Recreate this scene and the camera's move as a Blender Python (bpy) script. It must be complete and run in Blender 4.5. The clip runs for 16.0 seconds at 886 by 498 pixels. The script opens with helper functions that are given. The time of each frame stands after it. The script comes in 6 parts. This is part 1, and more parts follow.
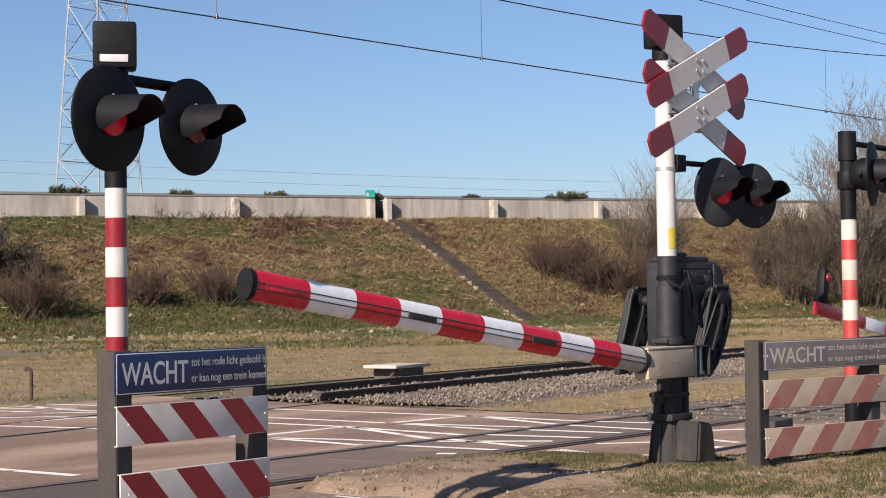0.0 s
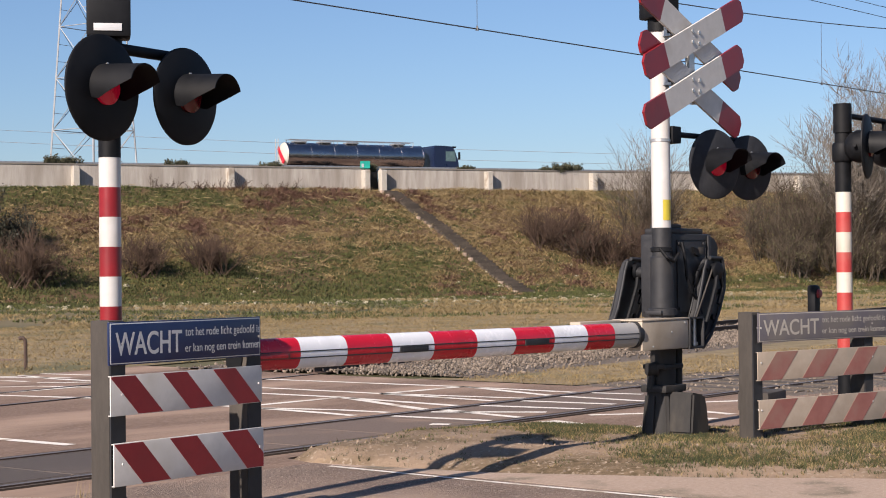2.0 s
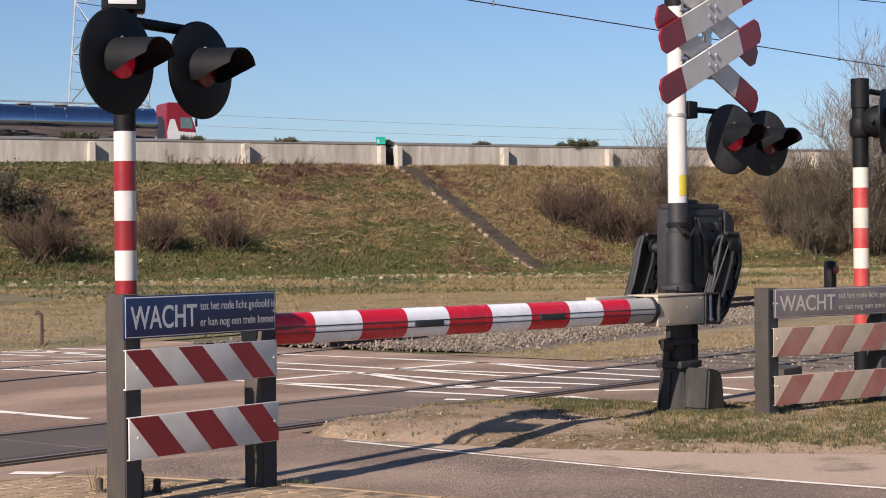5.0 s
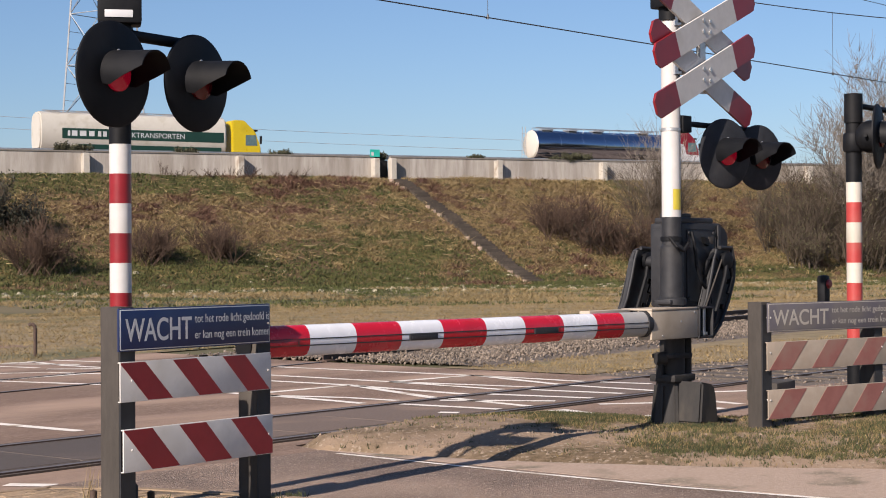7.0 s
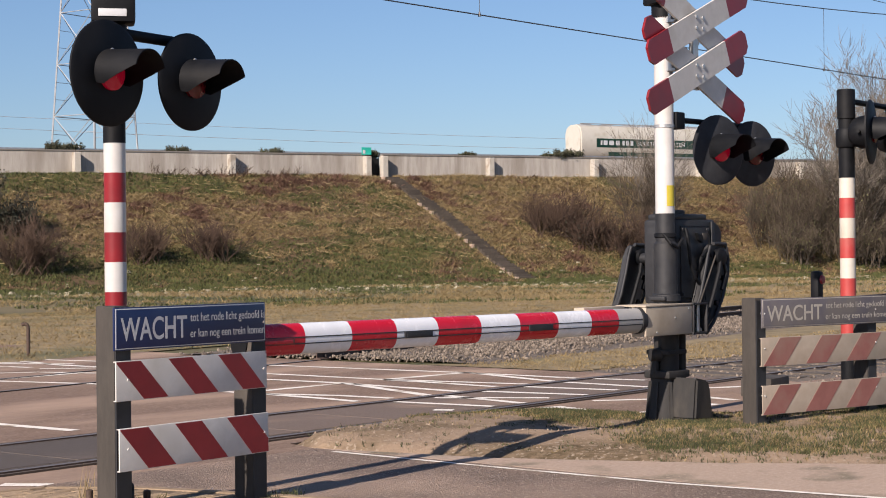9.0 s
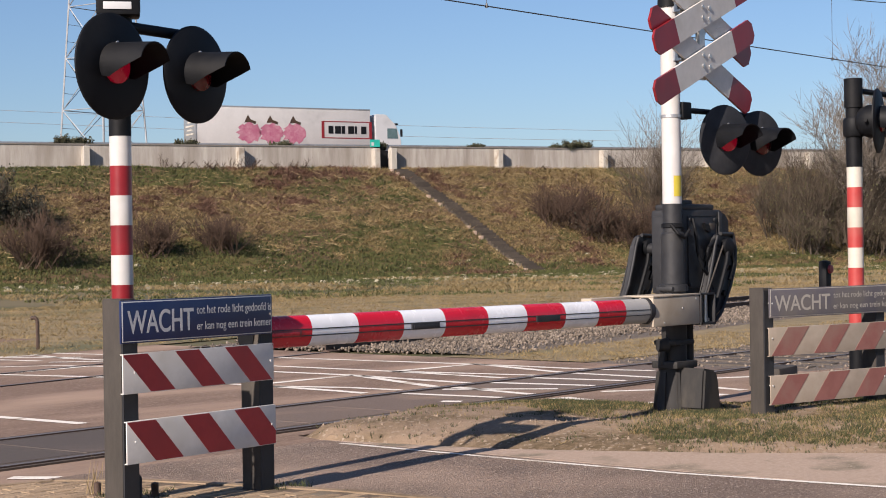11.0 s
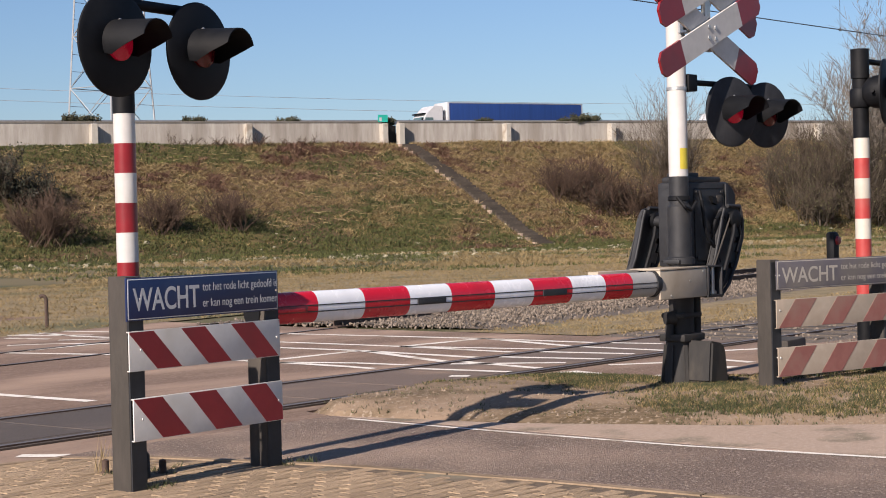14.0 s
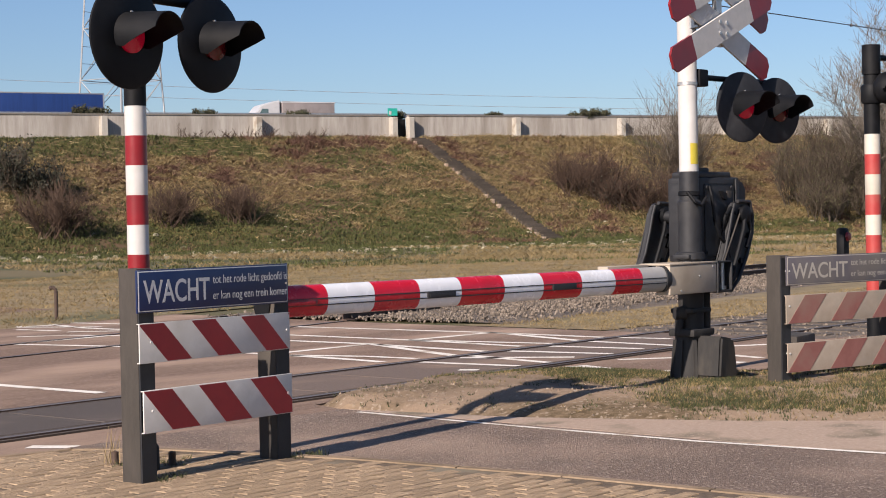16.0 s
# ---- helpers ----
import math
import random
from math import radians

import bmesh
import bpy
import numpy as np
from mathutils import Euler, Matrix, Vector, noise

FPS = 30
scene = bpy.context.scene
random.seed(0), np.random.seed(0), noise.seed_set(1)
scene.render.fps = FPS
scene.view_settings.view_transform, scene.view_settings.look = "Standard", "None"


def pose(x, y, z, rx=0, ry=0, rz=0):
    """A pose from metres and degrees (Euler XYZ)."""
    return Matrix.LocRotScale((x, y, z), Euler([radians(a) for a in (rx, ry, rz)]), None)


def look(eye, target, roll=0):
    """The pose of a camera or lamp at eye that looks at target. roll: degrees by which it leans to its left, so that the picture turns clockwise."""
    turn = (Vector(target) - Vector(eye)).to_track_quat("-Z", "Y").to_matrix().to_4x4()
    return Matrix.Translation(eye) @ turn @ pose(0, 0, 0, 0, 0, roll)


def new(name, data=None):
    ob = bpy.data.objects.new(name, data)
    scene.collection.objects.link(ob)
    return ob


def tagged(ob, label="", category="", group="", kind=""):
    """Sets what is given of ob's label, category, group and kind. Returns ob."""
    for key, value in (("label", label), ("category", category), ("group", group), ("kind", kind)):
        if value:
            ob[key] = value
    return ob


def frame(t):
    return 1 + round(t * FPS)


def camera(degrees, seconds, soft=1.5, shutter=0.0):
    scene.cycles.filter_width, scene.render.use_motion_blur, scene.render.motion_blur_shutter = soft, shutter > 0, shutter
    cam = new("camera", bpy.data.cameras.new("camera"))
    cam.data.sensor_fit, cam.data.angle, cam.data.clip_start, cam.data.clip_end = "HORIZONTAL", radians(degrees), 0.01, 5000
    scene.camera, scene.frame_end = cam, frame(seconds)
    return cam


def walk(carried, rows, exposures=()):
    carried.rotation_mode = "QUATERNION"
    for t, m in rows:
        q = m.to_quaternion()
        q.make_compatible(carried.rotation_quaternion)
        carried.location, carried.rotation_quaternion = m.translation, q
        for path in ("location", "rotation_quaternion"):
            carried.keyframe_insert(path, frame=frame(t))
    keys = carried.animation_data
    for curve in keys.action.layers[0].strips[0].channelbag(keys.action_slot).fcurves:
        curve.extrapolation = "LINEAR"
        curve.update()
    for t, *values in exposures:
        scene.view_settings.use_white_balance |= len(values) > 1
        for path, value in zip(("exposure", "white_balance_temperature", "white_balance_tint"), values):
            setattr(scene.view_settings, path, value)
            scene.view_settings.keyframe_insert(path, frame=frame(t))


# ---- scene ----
from mathutils.bvhtree import BVHTree

cam = camera(29.3, 16.0, soft=1.0)
PATH = [
    (0, (-0.026, 0.005, 1.472), (1.488, 1.311, 1.531), -0.8),
    (0.5, (-0.024, 0.008, 1.468), (1.49, 1.315, 1.522), -0.9),
    (1, (-0.031, 0.01, 1.471), (1.478, 1.322, 1.52), -0.9),
    (1.5, (-0.018, 0.01, 1.468), (1.497, 1.315, 1.51), -0.7),
    (2, (-0.019, 0.006, 1.469), (1.499, 1.308, 1.494), -0.6),
    (2.5, (-0.016, 0.014, 1.466), (1.502, 1.316, 1.46), -0.8),
    (3, (-0.015, 0.016, 1.462), (1.5, 1.32, 1.444), -0.8),
    (3.5, (-0.011, 0.02, 1.462), (1.501, 1.329, 1.44), -0.8),
    (4, (-0.001, 0.024, 1.462), (1.509, 1.336, 1.442), -0.8),
    (4.5, (0.002, 0.022, 1.459), (1.509, 1.337, 1.445), -0.6),
    (5, (0.0, 0.022, 1.46), (1.506, 1.338, 1.457), -0.5),
    (7.5, (-0.024, 0.006, 1.464), (1.488, 1.315, 1.478), -0.3),
    (8, (-0.025, 0.011, 1.463), (1.49, 1.316, 1.477), -0.4),
    (8.5, (-0.032, 0.022, 1.465), (1.487, 1.323, 1.474), -0.5),
    (9, (-0.036, 0.02, 1.464), (1.481, 1.323, 1.473), -0.6),
    (11.5, (-0.014, 0.005, 1.46), (1.495, 1.317, 1.457), -0.9),
    (12, (-0.006, 0.012, 1.46), (1.506, 1.321, 1.451), -0.8),
    (12.5, (-0.005, 0.005, 1.461), (1.51, 1.311, 1.442), -0.8),
    (13, (-0.003, -0.001, 1.459), (1.504, 1.313, 1.437), -1.1),
    (13.5, (0.005, 0.006, 1.459), (1.509, 1.324, 1.434), -1.2),
    (14, (0.001, -0.004, 1.46), (1.503, 1.316, 1.43), -1.4),
    (14.5, (0.001, 0.001, 1.46), (1.498, 1.326, 1.433), -1.4),
    (15, (-0.007, -0.005, 1.462), (1.487, 1.324, 1.43), -1.3),
    (15.5, (-0.004, 0.003, 1.465), (1.489, 1.333, 1.428), -1.3),
    (16, (-0.008, -0.002, 1.46), (1.487, 1.326, 1.423), -1.1),
]
walk(cam, [(t, look(eye, target, roll)) for t, eye, target, roll in PATH],
     exposures=[(0, 0.7, 6500, 17), (5, 0.69, 6500, 17), (7.4, 0.64, 6500, 17), (16, 0.64, 6500, 17)])

# ---- light ----
SUN = Vector((-1.64, -0.225, 1.0)).normalized()
world = bpy.data.worlds.new("sky_world")
scene.world = world
world.use_nodes = True
wn_ = world.node_tree
sky = wn_.nodes.new("ShaderNodeTexSky")
sky.sky_type = "NISHITA"
sky.sun_disc = False
sky.sun_elevation = math.asin(SUN.z)
sky.sun_rotation = math.atan2(SUN.x, SUN.y)
sky.air_density, sky.dust_density, sky.ozone_density = 1.0, 0.6, 6.0
wn_.links.new(sky.outputs[0], wn_.nodes["Background"].inputs[0])
wn_.nodes["Background"].inputs[1].default_value = 0.069
sun = new("sun", bpy.data.lights.new("sun", "SUN"))
sun.data.energy, sun.data.angle, sun.data.color = 5.0, radians(0.55), (1.0, 0.90, 0.77)
sun.matrix_world = look(SUN * 60, (0, 0, 0))
ALBEDO = 0.63   # all non-metal colours scaled down, to deepen shade against the bright sky


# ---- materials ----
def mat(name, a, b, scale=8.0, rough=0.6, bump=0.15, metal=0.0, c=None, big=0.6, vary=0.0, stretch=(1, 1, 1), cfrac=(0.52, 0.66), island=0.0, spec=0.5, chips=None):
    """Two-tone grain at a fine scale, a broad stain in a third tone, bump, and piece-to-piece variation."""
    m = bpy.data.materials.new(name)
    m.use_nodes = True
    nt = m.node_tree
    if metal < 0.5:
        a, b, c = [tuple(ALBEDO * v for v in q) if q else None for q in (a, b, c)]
    bs = nt.nodes["Principled BSDF"]
    tc = nt.nodes.new("ShaderNodeTexCoord")
    mp = nt.nodes.new("ShaderNodeMapping")
    mp.inputs["Scale"].default_value = stretch
    nt.links.new(tc.outputs["Object"], mp.inputs[0])
    n1 = nt.nodes.new("ShaderNodeTexNoise")
    n1.inputs["Scale"].default_value, n1.inputs["Detail"].default_value, n1.inputs["Roughness"].default_value = scale, 8, 0.65
    n2 = nt.nodes.new("ShaderNodeTexNoise")
    n2.inputs["Scale"].default_value, n2.inputs["Detail"].default_value = big, 5
    for n in (n1, n2):
        nt.links.new(mp.outputs[0], n.inputs["Vector"])
    r1 = nt.nodes.new("ShaderNodeMapRange")
    r1.inputs[1].default_value, r1.inputs[2].default_value = 0.32, 0.68
    nt.links.new(n1.outputs[0], r1.inputs[0])
    mx = nt.nodes.new("ShaderNodeMix")
    mx.data_type = "RGBA"
    mx.inputs[6].default_value, mx.inputs[7].default_value = (*a, 1), (*b, 1)
    nt.links.new(r1.outputs[0], mx.inputs[0])
    out = mx.outputs[2]
    r2 = nt.nodes.new("ShaderNodeMapRange")
    r2.inputs[1].default_value, r2.inputs[2].default_value = cfrac
    nt.links.new(n2.outputs[0], r2.inputs[0])
    m2 = nt.nodes.new("ShaderNodeMix")
    m2.data_type = "RGBA"
    cc = c or tuple(0.8 * v for v in a)
    m2.inputs[7].default_value = (*cc, 1)
    ml = nt.nodes.new("ShaderNodeMath")
    ml.operation = "MULTIPLY"
    nt.links.new(r2.outputs[0], ml.inputs[0])
    nt.links.new(r1.outputs[0], ml.inputs[1])
    nt.links.new(ml.outputs[0] if c is None else r2.outputs[0], m2.inputs[0])
    nt.links.new(out, m2.inputs[6])
    out = m2.outputs[2]
    if vary or island:
        src = nt.nodes.new("ShaderNodeObjectInfo").outputs["Random"] if vary else nt.nodes.new("ShaderNodeNewGeometry").outputs["Random Per Island"]
        k = vary or island
        r3 = nt.nodes.new("ShaderNodeMapRange")
        r3.inputs[3].default_value, r3.inputs[4].default_value = 1 - k, 1 + k
        nt.links.new(src, r3.inputs[0])
        hs = nt.nodes.new("ShaderNodeHueSaturation")
        nt.links.new(r3.outputs[0], hs.inputs["Value"])
        nt.links.new(out, hs.inputs["Color"])
        out = hs.outputs[0]
    if chips:
        vo = nt.nodes.new("ShaderNodeTexVoronoi")
        vo.inputs["Scale"].default_value = chips[0]
        nt.links.new(mp.outputs[0], vo.inputs["Vector"])
        sp = nt.nodes.new("ShaderNodeSeparateColor")
        nt.links.new(vo.outputs["Color"], sp.inputs[0])
        st = nt.nodes.new("ShaderNodeMapRange")
        st.inputs[1].default_value, st.inputs[2].default_value = chips[1], chips[1] + 0.12
        nt.links.new(sp.outputs[0], st.inputs[0])
        m4 = nt.nodes.new("ShaderNodeMix")
        m4.data_type = "RGBA"
        m4.inputs[7].default_value = (*chips[2], 1)
        nt.links.new(st.outputs[0], m4.inputs[0])
        nt.links.new(out, m4.inputs[6])
        out = m4.outputs[2]
    bs.inputs["Specular IOR Level"].default_value = spec
    nt.links.new(out, bs.inputs["Base Color"])
    bs.inputs["Metallic"].default_value = metal
    rr = nt.nodes.new("ShaderNodeMapRange")
    rr.inputs[3].default_value, rr.inputs[4].default_value = max(0.03, rough - 0.1), min(1, rough + 0.1)
    nt.links.new(n1.outputs[0], rr.inputs[0])
    nt.links.new(rr.outputs[0], bs.inputs["Roughness"])
    if bump:
        bp = nt.nodes.new("ShaderNodeBump")
        bp.inputs["Strength"].default_value, bp.inputs["Distance"].default_value = bump, 0.02
        nt.links.new(n1.outputs[0], bp.inputs["Height"])
        nt.links.new(bp.outputs[0], bs.inputs["Normal"])
    return m


def glow(name, base, strength):
    m = mat(name, tuple(0.45 * v for v in base), tuple(0.45 * v for v in base), rough=0.25, bump=0)
    bs = m.node_tree.nodes["Principled BSDF"]
    bs.inputs["Emission Color"].default_value, bs.inputs["Emission Strength"].default_value = (*base, 1), strength
    return m


M_ASPHALT = mat("asphalt", (0.21, 0.142, 0.106), (0.39, 0.277, 0.213), 55, 0.85, 0.5, c=(0.56, 0.40, 0.30), big=0.9, cfrac=(0.42, 0.68), stretch=(0.35, 1, 1), spec=0.12, chips=(80, 0.88, (0.3, 0.225, 0.17)))
M_DECK = mat("crossing_deck", (0.19, 0.145, 0.118), (0.29, 0.22, 0.178), 40, 0.8, 0.3, c=(0.36, 0.26, 0.195), big=0.7, spec=0.2)
M_DECK_DARK = mat("dark_deck_asphalt", (0.11, 0.092, 0.082), (0.17, 0.142, 0.125), 40, 0.8, 0.3, c=(0.22, 0.175, 0.145), big=0.7, spec=0.2)
M_PATH = mat("path_asphalt", (0.12, 0.09, 0.074), (0.46, 0.345, 0.275), 60, 0.85, 0.9, c=(0.52, 0.385, 0.295), big=0.7, cfrac=(0.44, 0.72), spec=0.12, chips=(75, 0.84, (0.34, 0.275, 0.22)))
M_WHITE_LINE = mat("road_paint", (1.08, 1.0, 0.88), (1.25, 1.19, 1.08), 30, 0.7, 0.2, c=(0.6, 0.48, 0.36), big=3, cfrac=(0.54, 0.72), spec=0.15)
M_SAND = mat("joint_sand", (0.10, 0.072, 0.046), (0.27, 0.195, 0.125), 30, 0.95, 0.5, c=(0.3, 0.25, 0.17), big=1.6)
M_KERB = mat("kerb_concrete", (0.50, 0.375, 0.285), (0.66, 0.51, 0.40), 30, 0.9, 0.4, c=(0.3, 0.25, 0.18), big=2, spec=0.15, chips=(55, 0.9, (0.42, 0.34, 0.27)))
M_EDGE = mat("sandy_edging_stone", (0.36, 0.265, 0.175), (0.50, 0.375, 0.26), 30, 0.9, 0.4, c=(0.28, 0.21, 0.14), big=2, spec=0.15)
M_BRICK = mat("paving_brick", (0.38, 0.275, 0.175), (0.64, 0.475, 0.315), 34, 0.9, 0.8, c=(0.44, 0.32, 0.20), big=2.5, vary=0.16, spec=0.15)
M_GRASS = mat("meadow", (0.05, 0.066, 0.012), (0.15, 0.13, 0.04), 1.6, 0.95, 0.6, c=(0.21, 0.165, 0.075), big=0.09, cfrac=(0.46, 0.62))
M_DRY = mat("dry_grass_strip", (0.22, 0.165, 0.078), (0.42, 0.32, 0.17), 3, 0.95, 0.6, c=(0.16, 0.15, 0.06), big=0.25, cfrac=(0.5, 0.64))
M_BANK = mat("embankment_turf", (0.05, 0.055, 0.009), (0.23, 0.165, 0.05), 3.5, 0.95, 0.9, c=(0.15, 0.088, 0.042), big=0.13, cfrac=(0.46, 0.58))
M_ISLAND = mat("verge_turf", (0.12, 0.09, 0.05), (0.33, 0.24, 0.155), 14, 0.95, 1.0, c=(0.41, 0.30, 0.21), big=0.9, cfrac=(0.42, 0.56), spec=0.1, chips=(45, 0.86, (0.3, 0.24, 0.18)))
M_BLADE_G = mat("green_blades", (0.055, 0.072, 0.014), (0.135, 0.134, 0.034), 3, 0.85, 0, island=0.45)
M_BLADE_V = mat("trodden_grass_blades", (0.045, 0.058, 0.016), (0.11, 0.112, 0.036), 3, 0.85, 0, island=0.45)
M_BLADE_D = mat("dry_blades", (0.27, 0.19, 0.082), (0.43, 0.315, 0.145), 3, 0.85, 0, island=0.35)
M_BLADE_B = mat("brown_stalks", (0.15, 0.072, 0.048), (0.23, 0.125, 0.08), 3, 0.85, 0, island=0.35)
M_STRAW = mat("bleached_straw", (0.42, 0.31, 0.15), (0.56, 0.43, 0.24), 3, 0.85, 0, island=0.3)
M_BALLAST_BED = mat("ballast_bed", (0.07, 0.055, 0.042), (0.36, 0.29, 0.225), 30, 0.95, 1.0, c=(0.22, 0.17, 0.125), big=1)
M_STONE = mat("ballast_stone", (0.17, 0.134, 0.102), (0.37, 0.30, 0.235), 25, 0.9, 0.3, island=0.5)
M_PALE = mat("pale_clod", (0.36, 0.32, 0.21), (0.54, 0.49, 0.36), 6, 0.95, 0.3, island=0.3)
M_CRUMB = mat("earth_crumb", (0.22, 0.165, 0.115), (0.44, 0.34, 0.25), 20, 0.95, 0.2, island=0.45)
M_RAIL = mat("rusty_rail", (0.07, 0.045, 0.035), (0.15, 0.095, 0.07), 30, 0.75, 0.3, 0.2)
M_RAILTOP = mat("worn_rail_head", (0.20, 0.17, 0.155), (0.32, 0.28, 0.25), 40, 0.55, 0.05, 0.4)
M_FLANGE = mat("dark_groove", (0.09, 0.068, 0.052), (0.16, 0.122, 0.095), 20, 0.95, 0.3)
M_SLEEPER = mat("sleeper_wood", (0.09, 0.07, 0.055), (0.17, 0.14, 0.11), 20, 0.9, 0.5)
M_CONCRETE = mat("wall_concrete", (0.46, 0.41, 0.355), (0.72, 0.665, 0.59), 2.6, 0.9, 0.3, c=(0.33, 0.28, 0.225), big=0.5, stretch=(1, 1, 0.14), cfrac=(0.5, 0.72))
M_COPING = mat("wall_coping", (0.25, 0.225, 0.19), (0.36, 0.33, 0.29), 5, 0.9, 0.3)
M_PILASTER = mat("pilaster_concrete", (0.60, 0.55, 0.47), (0.70, 0.65, 0.56), 4, 0.9, 0.3, c=(0.45, 0.38, 0.3), big=1.2)
M_STEEL_BARRIER = mat("crash_barrier_steel", (0.32, 0.33, 0.34), (0.45, 0.46, 0.47), 5, 0.45, 0.1, 0.7)
M_POLE_WHITE = mat("white_pole_paint", (0.74, 0.72, 0.69), (0.84, 0.82, 0.79), 7, 0.35, 0.03, c=(0.60, 0.56, 0.50), big=2.2, cfrac=(0.56, 0.75))
M_POLE_RED = mat("red_pole_paint", (0.30, 0.014, 0.02), (0.36, 0.022, 0.03), 7, 0.35, 0.03, c=(0.26, 0.02, 0.025), big=2.2)
M_POLE_RED_FADED = mat("faded_red_pole_paint", (0.52, 0.055, 0.05), (0.62, 0.08, 0.07), 7, 0.5, 0.03, c=(0.55, 0.12, 0.1), big=2.2)
M_POLE_CREAM = mat("yellowed_white_pole_paint", (0.76, 0.71, 0.61), (0.86, 0.81, 0.70), 7, 0.5, 0.03, c=(0.66, 0.60, 0.49), big=2.2)
M_RED_BRIGHT = mat("bright_red_film", (0.82, 0.012, 0.035), (0.92, 0.022, 0.05), 9, 0.26, 0.03, c=(0.7, 0.02, 0.035), big=2)
M_ARM_WHITE = mat("white_reflective_film", (1.15, 1.18, 1.22), (1.25, 1.27, 1.3), 9, 0.26, 0.03, c=(1.0, 1.0, 1.02), big=2, cfrac=(0.55, 0.72))
M_ARM_PLAIN = mat("bare_arm_end", (0.55, 0.53, 0.5), (0.66, 0.64, 0.6), 9, 0.4, 0.05)
M_BLACK = mat("black_coating", (0.005, 0.006, 0.008), (0.011, 0.012, 0.015), 14, 0.6, 0.06, c=(0.016, 0.016, 0.017), big=3, spec=0.2)
M_BLACK_DUSTY = mat("dusty_black_casting", (0.016, 0.017, 0.020), (0.034, 0.035, 0.039), 12, 0.6, 0.2, c=(0.06, 0.057, 0.054), big=2.4, cfrac=(0.55, 0.75))
# black of the mast discs, its colour lightened for the sun on them
M_DISC_SUNLIT = mat("sunlit_disc_coating", (0.035, 0.037, 0.043), (0.055, 0.058, 0.066), 10, 0.7, 0.05, c=(0.075, 0.075, 0.08), big=3, spec=0.2)
M_FOOT = mat("weathered_black_base", (0.018, 0.017, 0.016), (0.045, 0.041, 0.037), 10, 0.75, 0.25, c=(0.10, 0.083, 0.062), big=2.5, stretch=(1, 1, 0.4), cfrac=(0.5, 0.7))
M_BEIGE = mat("beige_painted_steel", (0.56, 0.47, 0.36), (0.64, 0.55, 0.43), 9, 0.6, 0.06, c=(0.46, 0.38, 0.28), big=2)
M_GALV = mat("galvanised_steel", (0.42, 0.42, 0.41), (0.58, 0.58, 0.57), 22, 0.42, 0.08, 0.75)
M_POST = mat("grey_plastic_post", (0.05, 0.043, 0.036), (0.085, 0.073, 0.062), 14, 0.85, 0.3, c=(0.11, 0.094, 0.078), big=2, stretch=(1, 1, 0.3))
M_BOARD_WHITE = mat("white_board", (0.78, 0.76, 0.72), (0.92, 0.895, 0.85), 10, 0.6, 0.05, c=(0.62, 0.58, 0.52), big=2.5)
M_BOARD_RED = mat("red_board_film", (0.33, 0.015, 0.022), (0.40, 0.025, 0.03), 10, 0.45, 0.05, c=(0.27, 0.02, 0.025), big=2.5)
M_BOARD_WHITE_D = mat("dusty_white_board", (0.46, 0.37, 0.285), (0.54, 0.45, 0.355), 10, 0.8, 0.1, c=(0.43, 0.37, 0.29), big=3)
M_BOARD_RED_D = mat("dusty_red_board", (0.32, 0.12, 0.10), (0.38, 0.155, 0.13), 10, 0.8, 0.1, c=(0.36, 0.2, 0.16), big=3)
M_BLUE = mat("blue_sign_film", (0.007, 0.022, 0.10), (0.010, 0.029, 0.125), 10, 0.35, 0.03, c=(0.022, 0.042, 0.13), big=2)
M_BLUE_D = mat("dusty_blue_sign", (0.125, 0.115, 0.135), (0.155, 0.145, 0.165), 12, 0.85, 0.05, c=(0.19, 0.17, 0.16), big=2.5)
M_LETTER = mat("white_lettering", (0.78, 0.79, 0.8), (0.84, 0.85, 0.86), 12, 0.4, 0)
M_LETTER_D = mat("dusty_lettering", (0.5, 0.46, 0.40), (0.56, 0.52, 0.46), 12, 0.7, 0)
M_LETTER_SMALL = mat("fine_white_lettering", (0.66, 0.68, 0.7), (0.74, 0.76, 0.78), 12, 0.5, 0)
M_YELLOW = mat("yellow_sticker", (0.75, 0.6, 0.04), (0.8, 0.66, 0.08), 20, 0.5, 0)
M_LENS_ON = glow("lit_red_lens", (0.46, 0.006, 0.028), 0.17)
M_LENS_OFF = mat("dark_red_lens", (0.12, 0.007, 0.012), (0.17, 0.012, 0.018), 20, 0.2, 0.05)
M_WIRE = mat("overhead_wire", (0.05, 0.05, 0.055), (0.09, 0.09, 0.09), 20, 0.5, 0)
M_PYLON = mat("pale_lattice_steel", (0.55, 0.56, 0.57), (0.66, 0.67, 0.68), 2, 0.5, 0, 0.2)
M_TWIG = mat("bare_twigs", (0.07, 0.051, 0.034), (0.14, 0.104, 0.07), 2, 0.9, 0, island=0.3)
M_TWIG_RED = mat("reddish_twigs", (0.062, 0.035, 0.022), (0.115, 0.068, 0.043), 2, 0.9, 0, island=0.35)
M_TWIG_PALE = mat("pale_twigs", (0.19, 0.16, 0.13), (0.30, 0.255, 0.21), 2, 0.9, 0, island=0.3)
# leaf green darkened to take in the shade within the bushes
M_LEAF_DARK = mat("evergreen_leaves", (0.022, 0.026, 0.013), (0.05, 0.05, 0.024), 2, 0.7, 0, island=0.4)
M_LEAF_OLIVE = mat("olive_leaves", (0.09, 0.095, 0.035), (0.16, 0.15, 0.06), 2, 0.8, 0, island=0.4)
M_LEAF_MIX = mat("dull_green_leaves", (0.045, 0.05, 0.022), (0.095, 0.09, 0.04), 2, 0.8, 0, island=0.4)
# opaque glass; sky showing through is put into its bluish base colour
M_GLASS = mat("window_glass", (0.10, 0.17, 0.18), (0.16, 0.25, 0.26), 3, 0.08, 0)
